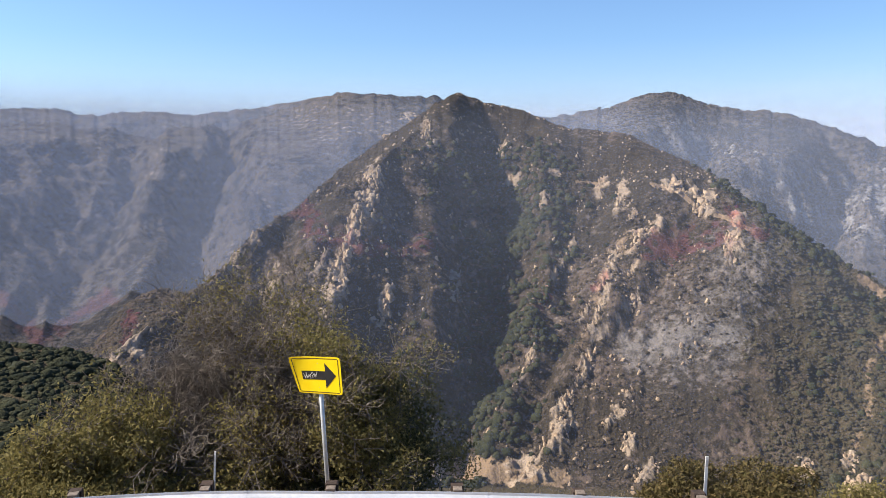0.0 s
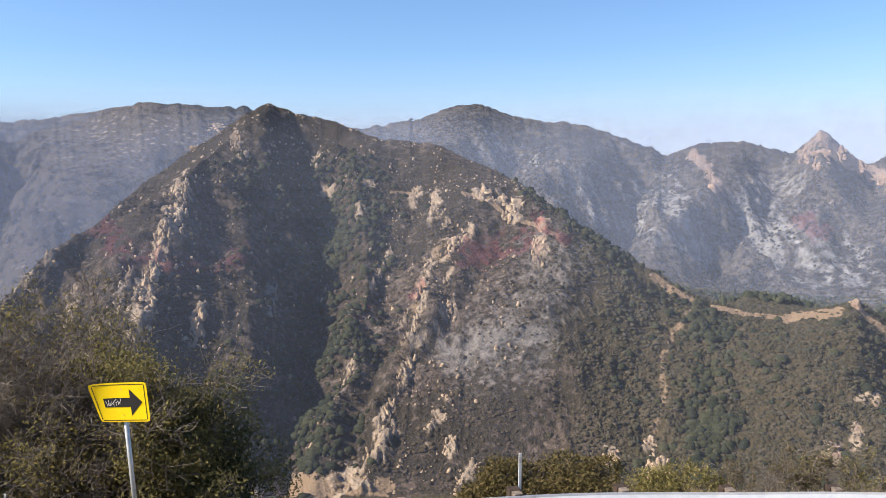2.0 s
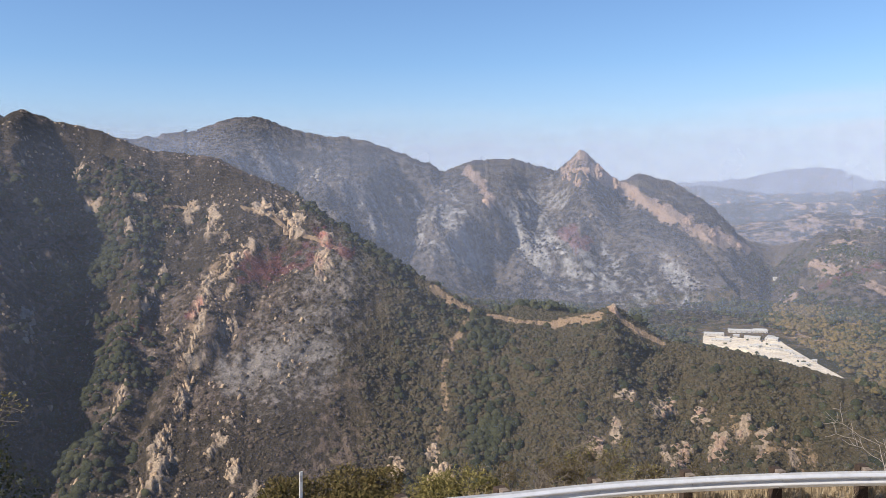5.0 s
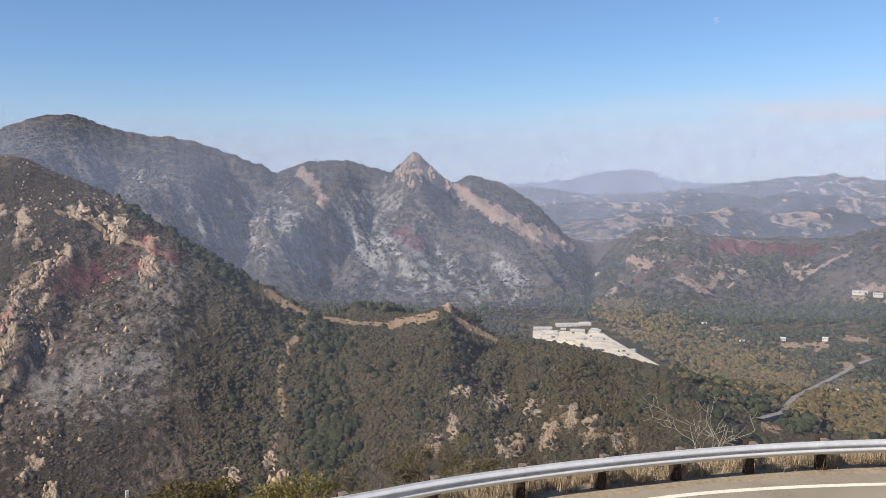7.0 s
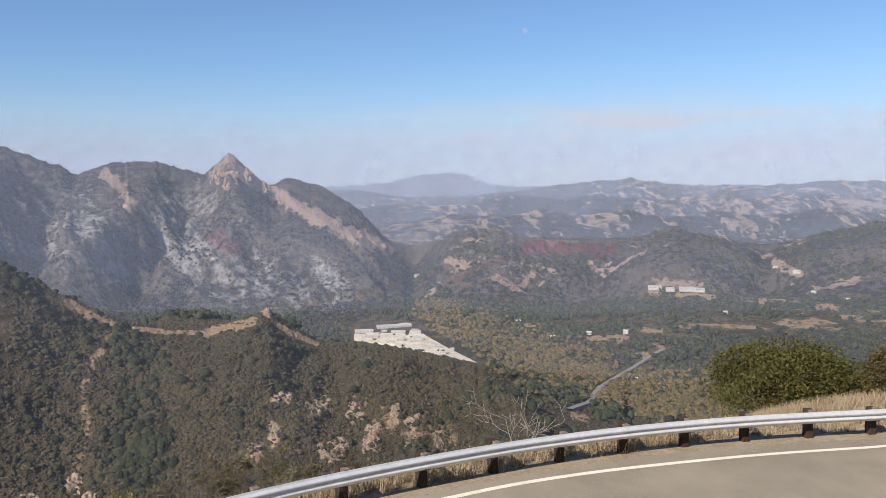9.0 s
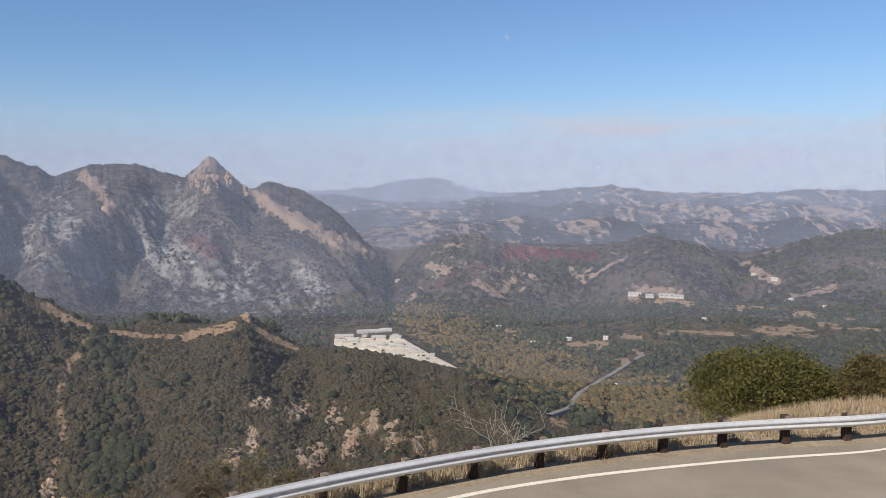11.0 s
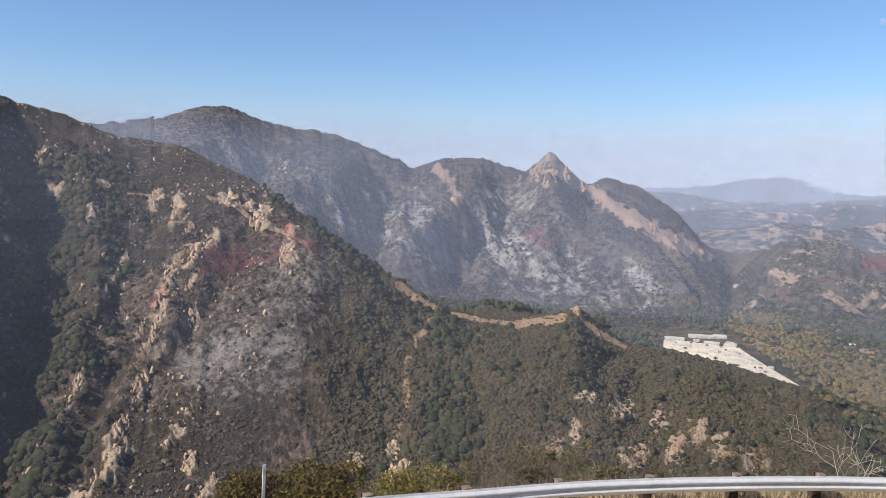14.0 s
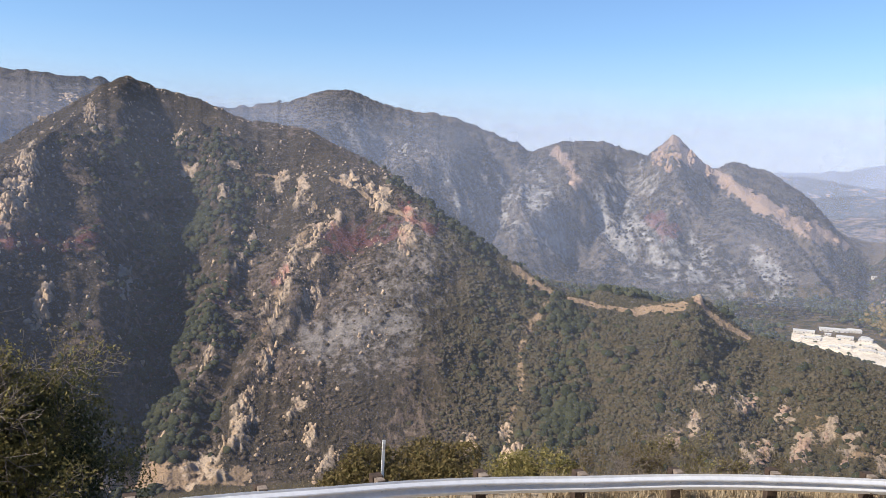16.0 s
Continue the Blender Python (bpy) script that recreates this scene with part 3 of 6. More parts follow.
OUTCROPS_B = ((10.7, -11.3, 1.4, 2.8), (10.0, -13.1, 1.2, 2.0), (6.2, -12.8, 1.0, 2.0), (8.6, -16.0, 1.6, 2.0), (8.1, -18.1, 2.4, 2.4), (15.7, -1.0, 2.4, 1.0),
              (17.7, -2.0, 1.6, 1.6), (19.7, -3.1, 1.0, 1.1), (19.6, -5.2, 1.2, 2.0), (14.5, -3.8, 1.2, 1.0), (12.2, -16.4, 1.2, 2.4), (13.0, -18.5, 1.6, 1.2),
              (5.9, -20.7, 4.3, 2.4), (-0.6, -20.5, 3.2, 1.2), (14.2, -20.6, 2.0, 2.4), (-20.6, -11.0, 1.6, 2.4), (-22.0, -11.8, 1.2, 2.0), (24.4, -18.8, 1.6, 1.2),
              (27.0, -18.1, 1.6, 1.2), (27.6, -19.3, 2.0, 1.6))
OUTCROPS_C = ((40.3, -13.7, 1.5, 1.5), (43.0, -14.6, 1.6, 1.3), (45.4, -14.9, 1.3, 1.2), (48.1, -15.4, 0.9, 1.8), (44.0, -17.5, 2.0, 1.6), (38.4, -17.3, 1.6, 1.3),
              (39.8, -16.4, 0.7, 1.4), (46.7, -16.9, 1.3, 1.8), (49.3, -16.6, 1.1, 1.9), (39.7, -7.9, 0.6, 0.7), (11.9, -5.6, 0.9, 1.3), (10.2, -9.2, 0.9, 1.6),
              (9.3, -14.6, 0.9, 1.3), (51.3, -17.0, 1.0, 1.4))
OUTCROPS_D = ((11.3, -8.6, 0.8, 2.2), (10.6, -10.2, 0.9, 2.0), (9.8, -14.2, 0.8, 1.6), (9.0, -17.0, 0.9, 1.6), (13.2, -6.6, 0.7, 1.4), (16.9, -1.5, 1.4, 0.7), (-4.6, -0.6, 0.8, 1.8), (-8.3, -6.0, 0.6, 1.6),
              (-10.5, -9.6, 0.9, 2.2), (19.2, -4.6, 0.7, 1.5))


def view_lean(bearing, elevation):
    """How far the rock bands lean over in the camera's view as they climb."""
    return 0.5 if 5 < bearing < 17 and elevation < -2 else 0.3 if bearing < -3 else 0.12


rock = np.zeros(GR.shape)
grit = noise2(GX / 5.5, GY / 5.5, 401) * 0.6 + noise2(GX / 2.6, GY / 2.6, 402) * 0.4
for b0, e0, w0, h0 in OUTCROPS_A + OUTCROPS_B + OUTCROPS_C + OUTCROPS_D:
    d = np.hypot((GB - b0 - view_lean(b0, e0) * (GE - e0)) / ((0.36 if 5 < b0 < 17 else 0.46) * w0), (GE - e0) / (0.6 * h0))
    rock = np.maximum(rock, (1 - steps(d + 2.4 * (grit - 0.5), 0.55, 0.75)) * (GK == FOOT) * (0.85 if b0 > 38 else 1.0))
GZ = GZ + rock * (0.5 + 3.2 * ridged(GX / 8, GY / 8, 411, 3) + 1.5 * (noise2(GX / 2.4, GY / 2.4, 415) - 0.5))
GE = np.degrees(np.arctan2(GZ, GR))


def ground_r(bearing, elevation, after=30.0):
    """Where a line of sight from the camera first meets the ground: bearing and elevation in degrees."""
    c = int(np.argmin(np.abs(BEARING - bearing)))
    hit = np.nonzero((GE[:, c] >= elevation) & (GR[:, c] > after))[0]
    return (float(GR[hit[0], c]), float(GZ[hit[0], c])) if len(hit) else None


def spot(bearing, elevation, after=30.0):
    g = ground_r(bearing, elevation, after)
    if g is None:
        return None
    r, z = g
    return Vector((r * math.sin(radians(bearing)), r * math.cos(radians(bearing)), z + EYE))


FRAY = 0.9 * (noise2(GB / 0.45, GE / 0.4, 421) - 0.5) + 0.7 * (noise2(GB / 0.17, GE / 0.15, 422) - 0.5)


def stroke(segs, pts, width, soft_edge=0.5):
    """A mask along a line of (bearing, elevation) on the faces in segs."""
    d = np.full(GR.shape, 99.0)
    for (a0, e0), (a1, e1) in zip(pts, pts[1:]):
        L2 = (a1 - a0) ** 2 + (e1 - e0) ** 2 + 1e-9
        f = np.clip(((GB - a0) * (a1 - a0) + (GE - e0) * (e1 - e0)) / L2, 0, 1)
        d = np.minimum(d, np.hypot(GB - a0 - f * (a1 - a0), GE - e0 - f * (e1 - e0)))
    d = d + width * FRAY
    return (1 - steps(d, width * (1 - soft_edge), width * (1 + soft_edge))) * np.isin(GK, segs)


earth, ash, red = (np.zeros(GR.shape) for _ in range(3))


def lay(mask, layer, strength=1.0):
    np.maximum(layer, mask * strength, out=layer)


N1, N2, N3 = (FOOT,), (CREST, CREST + 1, BACKFOOT), (BACKFOOT,)
# tracks and bare saddles on the mountain across the canyon
lay(stroke(N1, ((14.2, -0.9), (16.1, -1.5), (17.3, -2.7), (19.7, -3.3), (20.7, -4.0)), 0.16), earth)
lay(stroke(N1, ((9.2, -0.8), (10.6, -0.9)), 0.08), earth)
lay(stroke(N1, ((27.2, -6.8), (28.6, -7.6), (29.6, -8.2)), 0.28), earth)
lay(stroke((FOOT, CREST), ((31.0, -8.6), (33, -9.0), (35.5, -9.2)), 0.15), earth)
lay(stroke((FOOT, CREST), ((35.5, -9.2), (37.4, -8.9), (38.6, -8.6)), 0.3), earth)
lay(stroke((FOOT, CREST), ((39.5, -7.9), (40.3, -8.9), (41.2, -9.6), (42.9, -10.3)), 0.22), earth, 0.8)
lay(stroke(N1, ((29.6, -8.9), (28.3, -10.7), (27.8, -12.6), (27.9, -14.9), (27.3, -16.8)), 0.36, 0.8), earth, 0.52)
for b0, e0, w0 in ((12.6, -4.6, 0.5), (11.8, -6.5, 0.5), (10.8, -9.0, 0.6), (10.2, -11.5, 0.6), (9.8, -13.2, 0.5), (-5.6, -3.0, 0.6), (-7, -5.4, 0.6)):
    lay(stroke(N1, ((b0, e0), (b0 - 0.2, e0 - 0.6)), w0), earth, 0.5)
lay(stroke(N1, ((-1, -20), (4, -20.6), (8, -21.0)), 0.8), earth, 0.95)
lay(stroke(N1, ((47.5, -15.6), (50, -16.2), (52, -17.0)), 1.0), earth, 0.42)
# ash
lay(stroke(N1, ((13.5, -12.2), (16, -11.2), (19.5, -10.6)), 1.3, 0.9), ash, 0.85)
lay(stroke(N1, ((19.0, -12.5), (18.6, -13.6)), 1.0, 0.9), ash, 0.5)
lay(stroke(N1, ((20.5, -5.0), (19.5, -8.0), (17, -10.5), (16, -12)), 2.6, 0.8), ash, 0.54)
lay(stroke(N1, ((12, -3.5), (9, -9), (6, -15)), 2.6, 0.9), ash, 0.22)
lay(stroke(N2, ((31.5, -3.2), (34, -4.2), (36.5, -5.3)), 1.1, 0.8), ash, 0.95)
lay(stroke(N2, ((23, -2.4), (26, -3.6), (29.5, -4.8), (33, -5.8)), 0.7, 0.8), ash, 0.8)
lay(stroke(N2, ((36, -6.6), (40, -6.6), (44, -7.4)), 0.6, 0.8), ash, 0.85)
lay(stroke(N2, ((16, 1.8), (20, 0.4), (24, -1.0), (30, -1.0)), 1.2, 0.8), ash, 0.5)
lay(stroke(N2, ((28.5, -1.5), (31, -2.6), (34, -3.0), (36, -4.6), (39, -5.6), (43, -6.6)), 1.9, 0.8), ash, 0.62)
lay(stroke(N2, ((33.5, -0.6), (35.5, -0.2), (39, -2.2)), 0.9, 0.9), ash, 0.5)
# red retardant
lay(stroke(N1, ((14.3, -5.3), (16.5, -4.9), (18.6, -4.3)), 0.95, 0.8), red, 0.74)
lay(stroke(N1, ((19.2, -2.6), (20.2, -3.7), (21.4, -4.2)), 0.36), red, 0.9)
lay(stroke(N1, ((7.2, -7.8), (7.4, -8.6), (6.8, -9.4)), 0.3), red, 0.95)
lay(stroke(N1, ((11.2, -7.2), (10.6, -8.0)), 0.35), red, 0.8)
lay(stroke(N1, ((-9.8, -2.6), (-8.6, -4.4), (-6, -5.2), (-3, -5.4), (-0.8, -5.0)), 0.9, 0.9), red, 0.75)
lay(stroke(N2, ((-28.5, -7.5), (-26.5, -10.5), (-22.3, -8.1)), 0.5, 0.9), red, 0.8)
lay(stroke(N2, ((-21, -9.6), (-21.3, -11)), 0.4), red, 0.8)
lay(stroke(N2, ((36.3, -2.9), (37.5, -3.6)), 0.62), red, 1.0)
lay(stroke(N2, ((57.6, -3.9), (60, -3.8), (63.5, -4.0)), 0.5, 0.6), red, 1.0)
lay(stroke(N2, ((52.6, -6.2), (54, -5.4), (57.6, -4.2)), 0.22, 0.8), red, 0.7)
# pale rock strips on the peak and bare spots among the far hills
lay(stroke(N3, ((37.4, 2.4), (38.2, 1.4), (40.4, 0.0), (42.6, -1.4), (45, -2.6), (48, -3.8)), 0.52, 0.7), earth, 0.8)
lay(stroke(N3, ((37.2, 2.4), (36.2, 1.2)), 0.35, 0.9), earth, 0.6)
lay(stroke(N3, ((29.6, 1.5), (30.6, 0.5), (31.2, -0.9)), 0.36, 0.8), earth, 0.75)
lay(stroke(N2, ((52.4, -4.9), (53.4, -5.2)), 0.35), earth, 0.9)
lay(stroke(N2, ((56.5, -5.0), (58.5, -5.2), (59.5, -5.6)), 0.25, 0.9), earth, 0.55)
lay(stroke(N2, ((62.0, -5.0), (62.8, -5.9)), 0.25, 0.9), earth, 0.5)
lay(stroke(N2, ((66.5, -6.3), (69, -6.4)), 0.4, 0.9), earth, 0.6)
lay(stroke(N2, ((74, -4.9), (75.4, -5.5)), 0.3, 0.8), earth, 0.9)

for b0, e0, w0 in ((62.5, -10.2, 0.5), (63.8, -10.1, 0.6), (66.2, -9.5, 0.55), (65.4, -11.2, 0.5), (61.2, -15.4, 0.4), (57.8, -9.4, 0.25), (72.8, -7.4, 0.4), (77, -7.6, 0.5)):
    lay(stroke(N2, ((b0 - w0, e0), (b0 + w0, e0 - 0.05)), 0.22, 0.6), earth, 0.95)
lay(stroke(N2, ((66, -6.9), (68.4, -7.1), (70, -7.2)), 0.22, 0.6), earth, 0.85)
wx = GX + 60 * (noise2(GX / 70, GY / 70, 85) - 0.5)
wy = GY + 60 * (noise2(GX / 70, GY / 70, 86) - 0.5)
bare_patch = steps(noise2(wx / 75, wy / 110, 81) * 0.6 + noise2(wx / 22, wy / 30, 82) * 0.4, 0.66, 0.80) * steps(GB, 46, 52)
lay(bare_patch * np.isin(GK, (CREST + 1, BACKFOOT)), earth, 0.6)
far_b = GB + 1.6 * (noise2(GX / 160, GY / 160, 94) - 0.5) + 1.5 * GS
far_patch = steps(noise2(far_b / 1.7, GR / 240, 83) * 0.34 + noise2(far_b / 0.5, GR / 80, 84) * 0.34 + noise2(far_b / 0.17, GR / 30, 92) * 0.32, 0.53, 0.66)
lay(far_patch * ((GK >= BACK) & (GK <= BACK + 6)), earth, 0.55)
# ash lies in streaks and pockets
down = GB + 9 * GS + 1.2 * (noise2(wx / 60, wy / 60, 93) - 0.5)  # ash washes down the fall of the slope
streak = noise2(down / 1.1, GS * 4, 87) * 0.8 + noise2(down / 0.35, GS * 9, 88) * 0.6
ash *= np.where(GK > CREST, np.clip((streak - np.quantile(streak[GK > CREST], 0.15)) * 2.2, 0.15, 1.25), 1.0)
red *= np.where(GK == FOOT, np.clip(noise2(GX / 7, GY / 7, 89) * 2.6 - 0.3, 0.2, 1.15), 1.0)

green = steps(GB + 3 * (noise2(GX / 40, GY / 40, 99) - 0.5), 19, 26) * np.isin(GK, (FOOT, CREST)) + np.isin(GK, (FOOT - 1, FOOT - 2, FOOT - 3))
ZONE = np.stack([earth, ash, red, np.clip(green, 0, 1)], -1)


def sheet(name, k0, k1, material, label, category):
    """The rows of land from line k0 to line k1 as one mesh; neighbours meet edge to edge."""
    i0, i1 = sum(PARTS[:k0]), sum(PARTS[:k1]) + 1
    n = i1 - i0
    co = np.stack([GX[i0:i1], GY[i0:i1], GZ[i0:i1] + EYE], -1).reshape(-1, 3)
    idx = np.arange(n * NC).reshape(n, NC)
    right = np.roll(idx, -1, axis=1)
    quads = np.stack([idx[:-1], right[:-1], right[1:], idx[1:]], -1).reshape(-1, 4)[:, ::-1]
    me = bpy.data.meshes.new(name)
    me.vertices.add(len(co))
    me.vertices.foreach_set("co", co.ravel())
    me.loops.add(quads.size)
    me.loops.foreach_set("vertex_index", quads.ravel())
    me.polygons.add(len(quads))
    me.polygons.foreach_set("loop_start", np.arange(0, quads.size, 4))
    me.update(calc_edges=True)
    me.polygons.foreach_set("use_smooth", np.ones(len(quads), bool))
    at = me.attributes.new("zone", "FLOAT_COLOR", "POINT")
    at.data.foreach_set("color", ZONE[i0:i1].reshape(-1).astype(np.float32))
    if k0 == FOOT:
        me.attributes.new("rock", "FLOAT", "POINT").data.foreach_set("value", rock[i0:i1].ravel().astype(np.float32))
    me.materials.append(material)
    return tagged(new(name, me), label, category, kind="structure")


sheet("ground", 0, 6, DIRT, "dry dirt bank and shoulder with gravel and dead grass", "ground")
sheet("hillside", 6, FOOT, SCRUB, "dry scrubby hillside falling away below the mountain road", "hillside")
sheet("mountain", FOOT, CREST + 1, SCRUB, "rocky chaparral mountain with pale outcrops and red retardant stains", "mountain")
sheet("valley", CREST + 1, BACKFOOT, VALLEY, "wide valley floor of dry scrub and bare fields", "valley")
sheet("mountain_range", BACKFOOT, BACK + 1, BURNT, "burnt grey-brown mountain range with ash and a rocky peak", "mountain")
sheet("distant_hills", BACK + 1, len(PARTS), FARHILL, "hazy tan and green hills reaching the horizon", "hills")


# ---- building helpers ----
def mesh_object(name, bm, material, smooth=False):
    me = bpy.data.meshes.new(name)
    bm.to_mesh(me)
    bm.free()
    if smooth:
        me.polygons.foreach_set("use_smooth", np.ones(len(me.polygons), bool))
    for mt in material if isinstance(material, (list, tuple)) else (material,):
        me.materials.append(mt)
    return new(name, me)


def part(name, bm, material, parent, label="", smooth=False):
    ob = mesh_object(name, bm, material, smooth)
    ob.parent = parent
    return tagged(ob, label) if label else ob


def from_arrays(name, verts, faces, material, smooth=False):
    """A mesh object from vertex and equal-sided face arrays."""
    v, f = np.asarray(verts, np.float32), np.asarray(faces, np.int32)
    me = bpy.data.meshes.new(name)
    me.vertices.add(len(v))
    me.vertices.foreach_set("co", v.ravel())
    me.loops.add(f.size)
    me.loops.foreach_set("vertex_index", f.ravel())
    me.polygons.add(len(f))
    me.polygons.foreach_set("loop_start", np.arange(0, f.size, f.shape[1]))
    me.update(calc_edges=True)
    if smooth:
        me.polygons.foreach_set("use_smooth", np.ones(len(f), bool))
    me.materials.append(material)
    return new(name, me)


def thing(name, at, label, category, group=""):
    ob = new(name)
    ob.empty_display_size = 0.2
    ob.matrix_world = at if isinstance(at, Matrix) else Matrix.Translation(at)
    return tagged(ob, label, category, group)


def box(bm, size, at=(0, 0, 0), bevel=0.0, turn=None):
    geo = bmesh.ops.create_cube(bm, size=1.0)
    m = Matrix.Translation(at) @ (turn or Matrix.Identity(4)) @ Matrix.Diagonal((*size, 1))
    bmesh.ops.transform(bm, matrix=m, verts=geo["verts"])
    if bevel:
        edges = list({e for v in geo["verts"] for e in v.link_edges})
        bmesh.ops.bevel(bm, geom=edges, offset=bevel, segments=2, affect="EDGES", profile=0.6)
    return bm


def polar(bearing, r, z):
    return Vector((r * math.sin(radians(bearing)), r * math.cos(radians(bearing)), z))


def ground_z(bearing, r):
    c = int(np.argmin(np.abs(BEARING - bearing)))
    return float(np.interp(r, GR[:, c], GZ[:, c])) + EYE


# ---- road ----
def ribbon(name, inner, outer, lift, material, label, category, b0=-78, b1=102, cuts=8):
    cols = np.nonzero((BEARING >= b0) & (BEARING <= b1))[0]
    a = np.radians(BEARING[cols])
    verts = []
    for i in range(cuts + 1):
        r = rail_r[cols] + inner[cols] + (outer[cols] - inner[cols]) * i / cuts
        verts.append(np.stack([r * np.sin(a), r * np.cos(a), road_z[cols] + EYE + lift], -1))
    n = len(cols)
    idx = np.arange((cuts + 1) * n).reshape(cuts + 1, n)
    quads = np.stack([idx[1:, :-1], idx[1:, 1:], idx[:-1, 1:], idx[:-1, :-1]], -1).reshape(-1, 4)
    return tagged(from_arrays(name, np.concatenate(verts), quads, material), label, category, kind="structure")


ones = np.ones(NC)
line_in = -1.0 - 0.3 * steps(BEARING, 55, 72)
edge_wander = 0.12 * (noise2(BEARING * 0.8, BEARING * 0, 8) - 0.5) + 0.08 * (noise2(BEARING * 3.0, BEARING * 0, 9) - 0.5)
ribbon("road", -8.2 * ones, -0.48 * ones + edge_wander, 0.03, ASPHALT, "sun-bleached grey asphalt mountain road, worn and spotted", "road")
ribbon("road_line", line_in - 0.1, line_in + 0.1, 0.034, LINE_PAINT, "solid white painted edge line on the road", "road marking", cuts=1)


# ---- guard rail ----
dense = np.arange(-72, 100, 0.05)
dr, dz = np.interp(dense, BEARING, rail_r), np.interp(dense, BEARING, rail_z) + EYE
dx, dy = dr * np.sin(np.radians(dense)), dr * np.cos(np.radians(dense))
arc = np.concatenate([[0], np.cumsum(np.hypot(np.diff(dx), np.diff(dy)))])
arc -= np.interp(59.82, dense, arc)


def rail_at(s):
    """Point, direction along and direction towards the road at arc length s."""
    p = Vector((np.interp(s, arc, dx), np.interp(s, arc, dy), np.interp(s, arc, dz)))
    q = Vector((np.interp(s + 0.1, arc, dx), np.interp(s + 0.1, arc, dy), np.interp(s + 0.1, arc, dz)))
    t = (q - p).normalized()
    return p, t, Vector((t.y, -t.x, 0)).normalized()


guard_rail = thing("guard_rail", (0, 0, 0), "galvanised steel W-beam guard rail on dark wooden posts", "guard rail")
WAVE = ((0.0, -0.312), (0.006, -0.296), (0.012, -0.272), (0.092, -0.238), (0.098, -0.222), (0.092, -0.206), (0.022, -0.166), (0.018, -0.156), (0.022, -0.146),
        (0.092, -0.106), (0.098, -0.09), (0.092, -0.074), (0.012, -0.04), (0.006, -0.016), (0.0, 0.0))
SPACING = 1.905
first, last = int(arc[0] / SPACING) + 1, int(arc[-1] / SPACING) - 1
for sec in range(first, last - 1, 2):
    bm = bmesh.new()
    rings = []
    s0, s1 = sec * SPACING - 0.15, (sec + 2) * SPACING + 0.15
    for i in range(11):
        p, t, n = rail_at(s0 + (s1 - s0) * i / 10)
        lap = 0.006 * (i >= 10)
        outer = [bm.verts.new(p + n * (d + 0.10 + lap + 0.004) + Vector((0, 0, h))) for d, h in WAVE]
        inner = [bm.verts.new(p + n * (d + 0.10 + lap) + Vector((0, 0, h))) for d, h in reversed(WAVE)]
        rings.append(outer + inner)
    m = len(rings[0])
    for a, b in zip(rings, rings[1:]):
        for j in range(m):
            bm.faces.new((a[j], a[(j + 1) % m], b[(j + 1) % m], b[j]))
    bm.faces.new(rings[0][::-1])
    bm.faces.new(rings[-1])
    bmesh.ops.recalc_face_normals(bm, faces=bm.faces)
    part("beam", bm, STEEL, guard_rail, "corrugated galvanised steel beam")
rng = random.Random(4)
bolt_bm = bmesh.new()
bmesh.ops.create_uvsphere(bolt_bm, u_segments=8, v_segments=4, radius=0.016)
bolt_me = bpy.data.meshes.new("bolt")
bolt_bm.to_mesh(bolt_me)
bolt_bm.free()
bolt_me.materials.append(POLE_STEEL)
for i in range(first, last + 1):
    b0 = np.interp(i * SPACING, arc, dense)
    b0 += np.interp(b0, (-72, -22, -14, -5.8, 2.6, 10.8, 18.4, 44, 60, 67, 72, 99), (-2.5, -2.5, -2.26, -1.98, -1.45, -0.98, -0.47, 0.55, 0.62, 0.42, 0.22, 0.2))
    p, t, n = rail_at(np.interp(b0, dense, arc))
    turn = Matrix.Rotation(math.atan2(t.y, t.x) + rng.uniform(-0.04, 0.04), 4, "Z")
    lean = Matrix.Rotation(rng.uniform(-0.03, 0.03), 4, "X")
    top = 0.015 + rng.uniform(-0.03, 0.04)
    bm = bmesh.new()
    box(bm, (0.2, 0.19, 1.5 + top), (0, 0, (top - 1.5) / 2), 0.012, None)
    for v in bm.verts:
        v.co += Vector((rng.uniform(-1, 1), rng.uniform(-1, 1), rng.uniform(-1, 1))) * 0.006
    post = part("post", bm, POST_WOOD, guard_rail, "dark creosoted timber post")
    post.matrix_world = Matrix.Translation(p - n * 0.16) @ turn @ lean
    bm = bmesh.new()
    box(bm, (0.15, 0.17, 0.36), (0, 0.0, 0), 0.01)
    blk = part("spacer_block", bm, BLOCK_WOOD, post)
    blk.matrix_parent_inverse = Matrix.Identity(4)
    blk.matrix_basis = Matrix.Translation((0, -0.18, -0.15))
    bolt = new("bolt", bolt_me)
    bolt.parent = guard_rail
    bolt.matrix_world = Matrix.Translation(p + n * 0.126 + Vector((0, 0, -0.156)))

# ---- arrow sign ----
SIGN_R = 13.45
sign_foot = polar(-7.85, SIGN_R, ground_z(-7.85, SIGN_R) - 0.3)
arrow_sign = thing("arrow_sign", sign_foot, "bent yellow curve sign with black arrow on leaning steel pole", "road sign")
lean = Matrix.Rotation(radians(-3.2), 4, "Y")
bm = bmesh.new()
bmesh.ops.create_cone(bm, cap_ends=True, segments=14, radius1=0.036, radius2=0.036, depth=3.06)
bmesh.ops.translate(bm, verts=bm.verts, vec=(0, 0, 1.53))
pole = part("pole", bm, POLE_STEEL, arrow_sign, "dull galvanised round pole", True)
pole.matrix_basis = lean
SIGN_W, SIGN_H = 0.92, 0.62


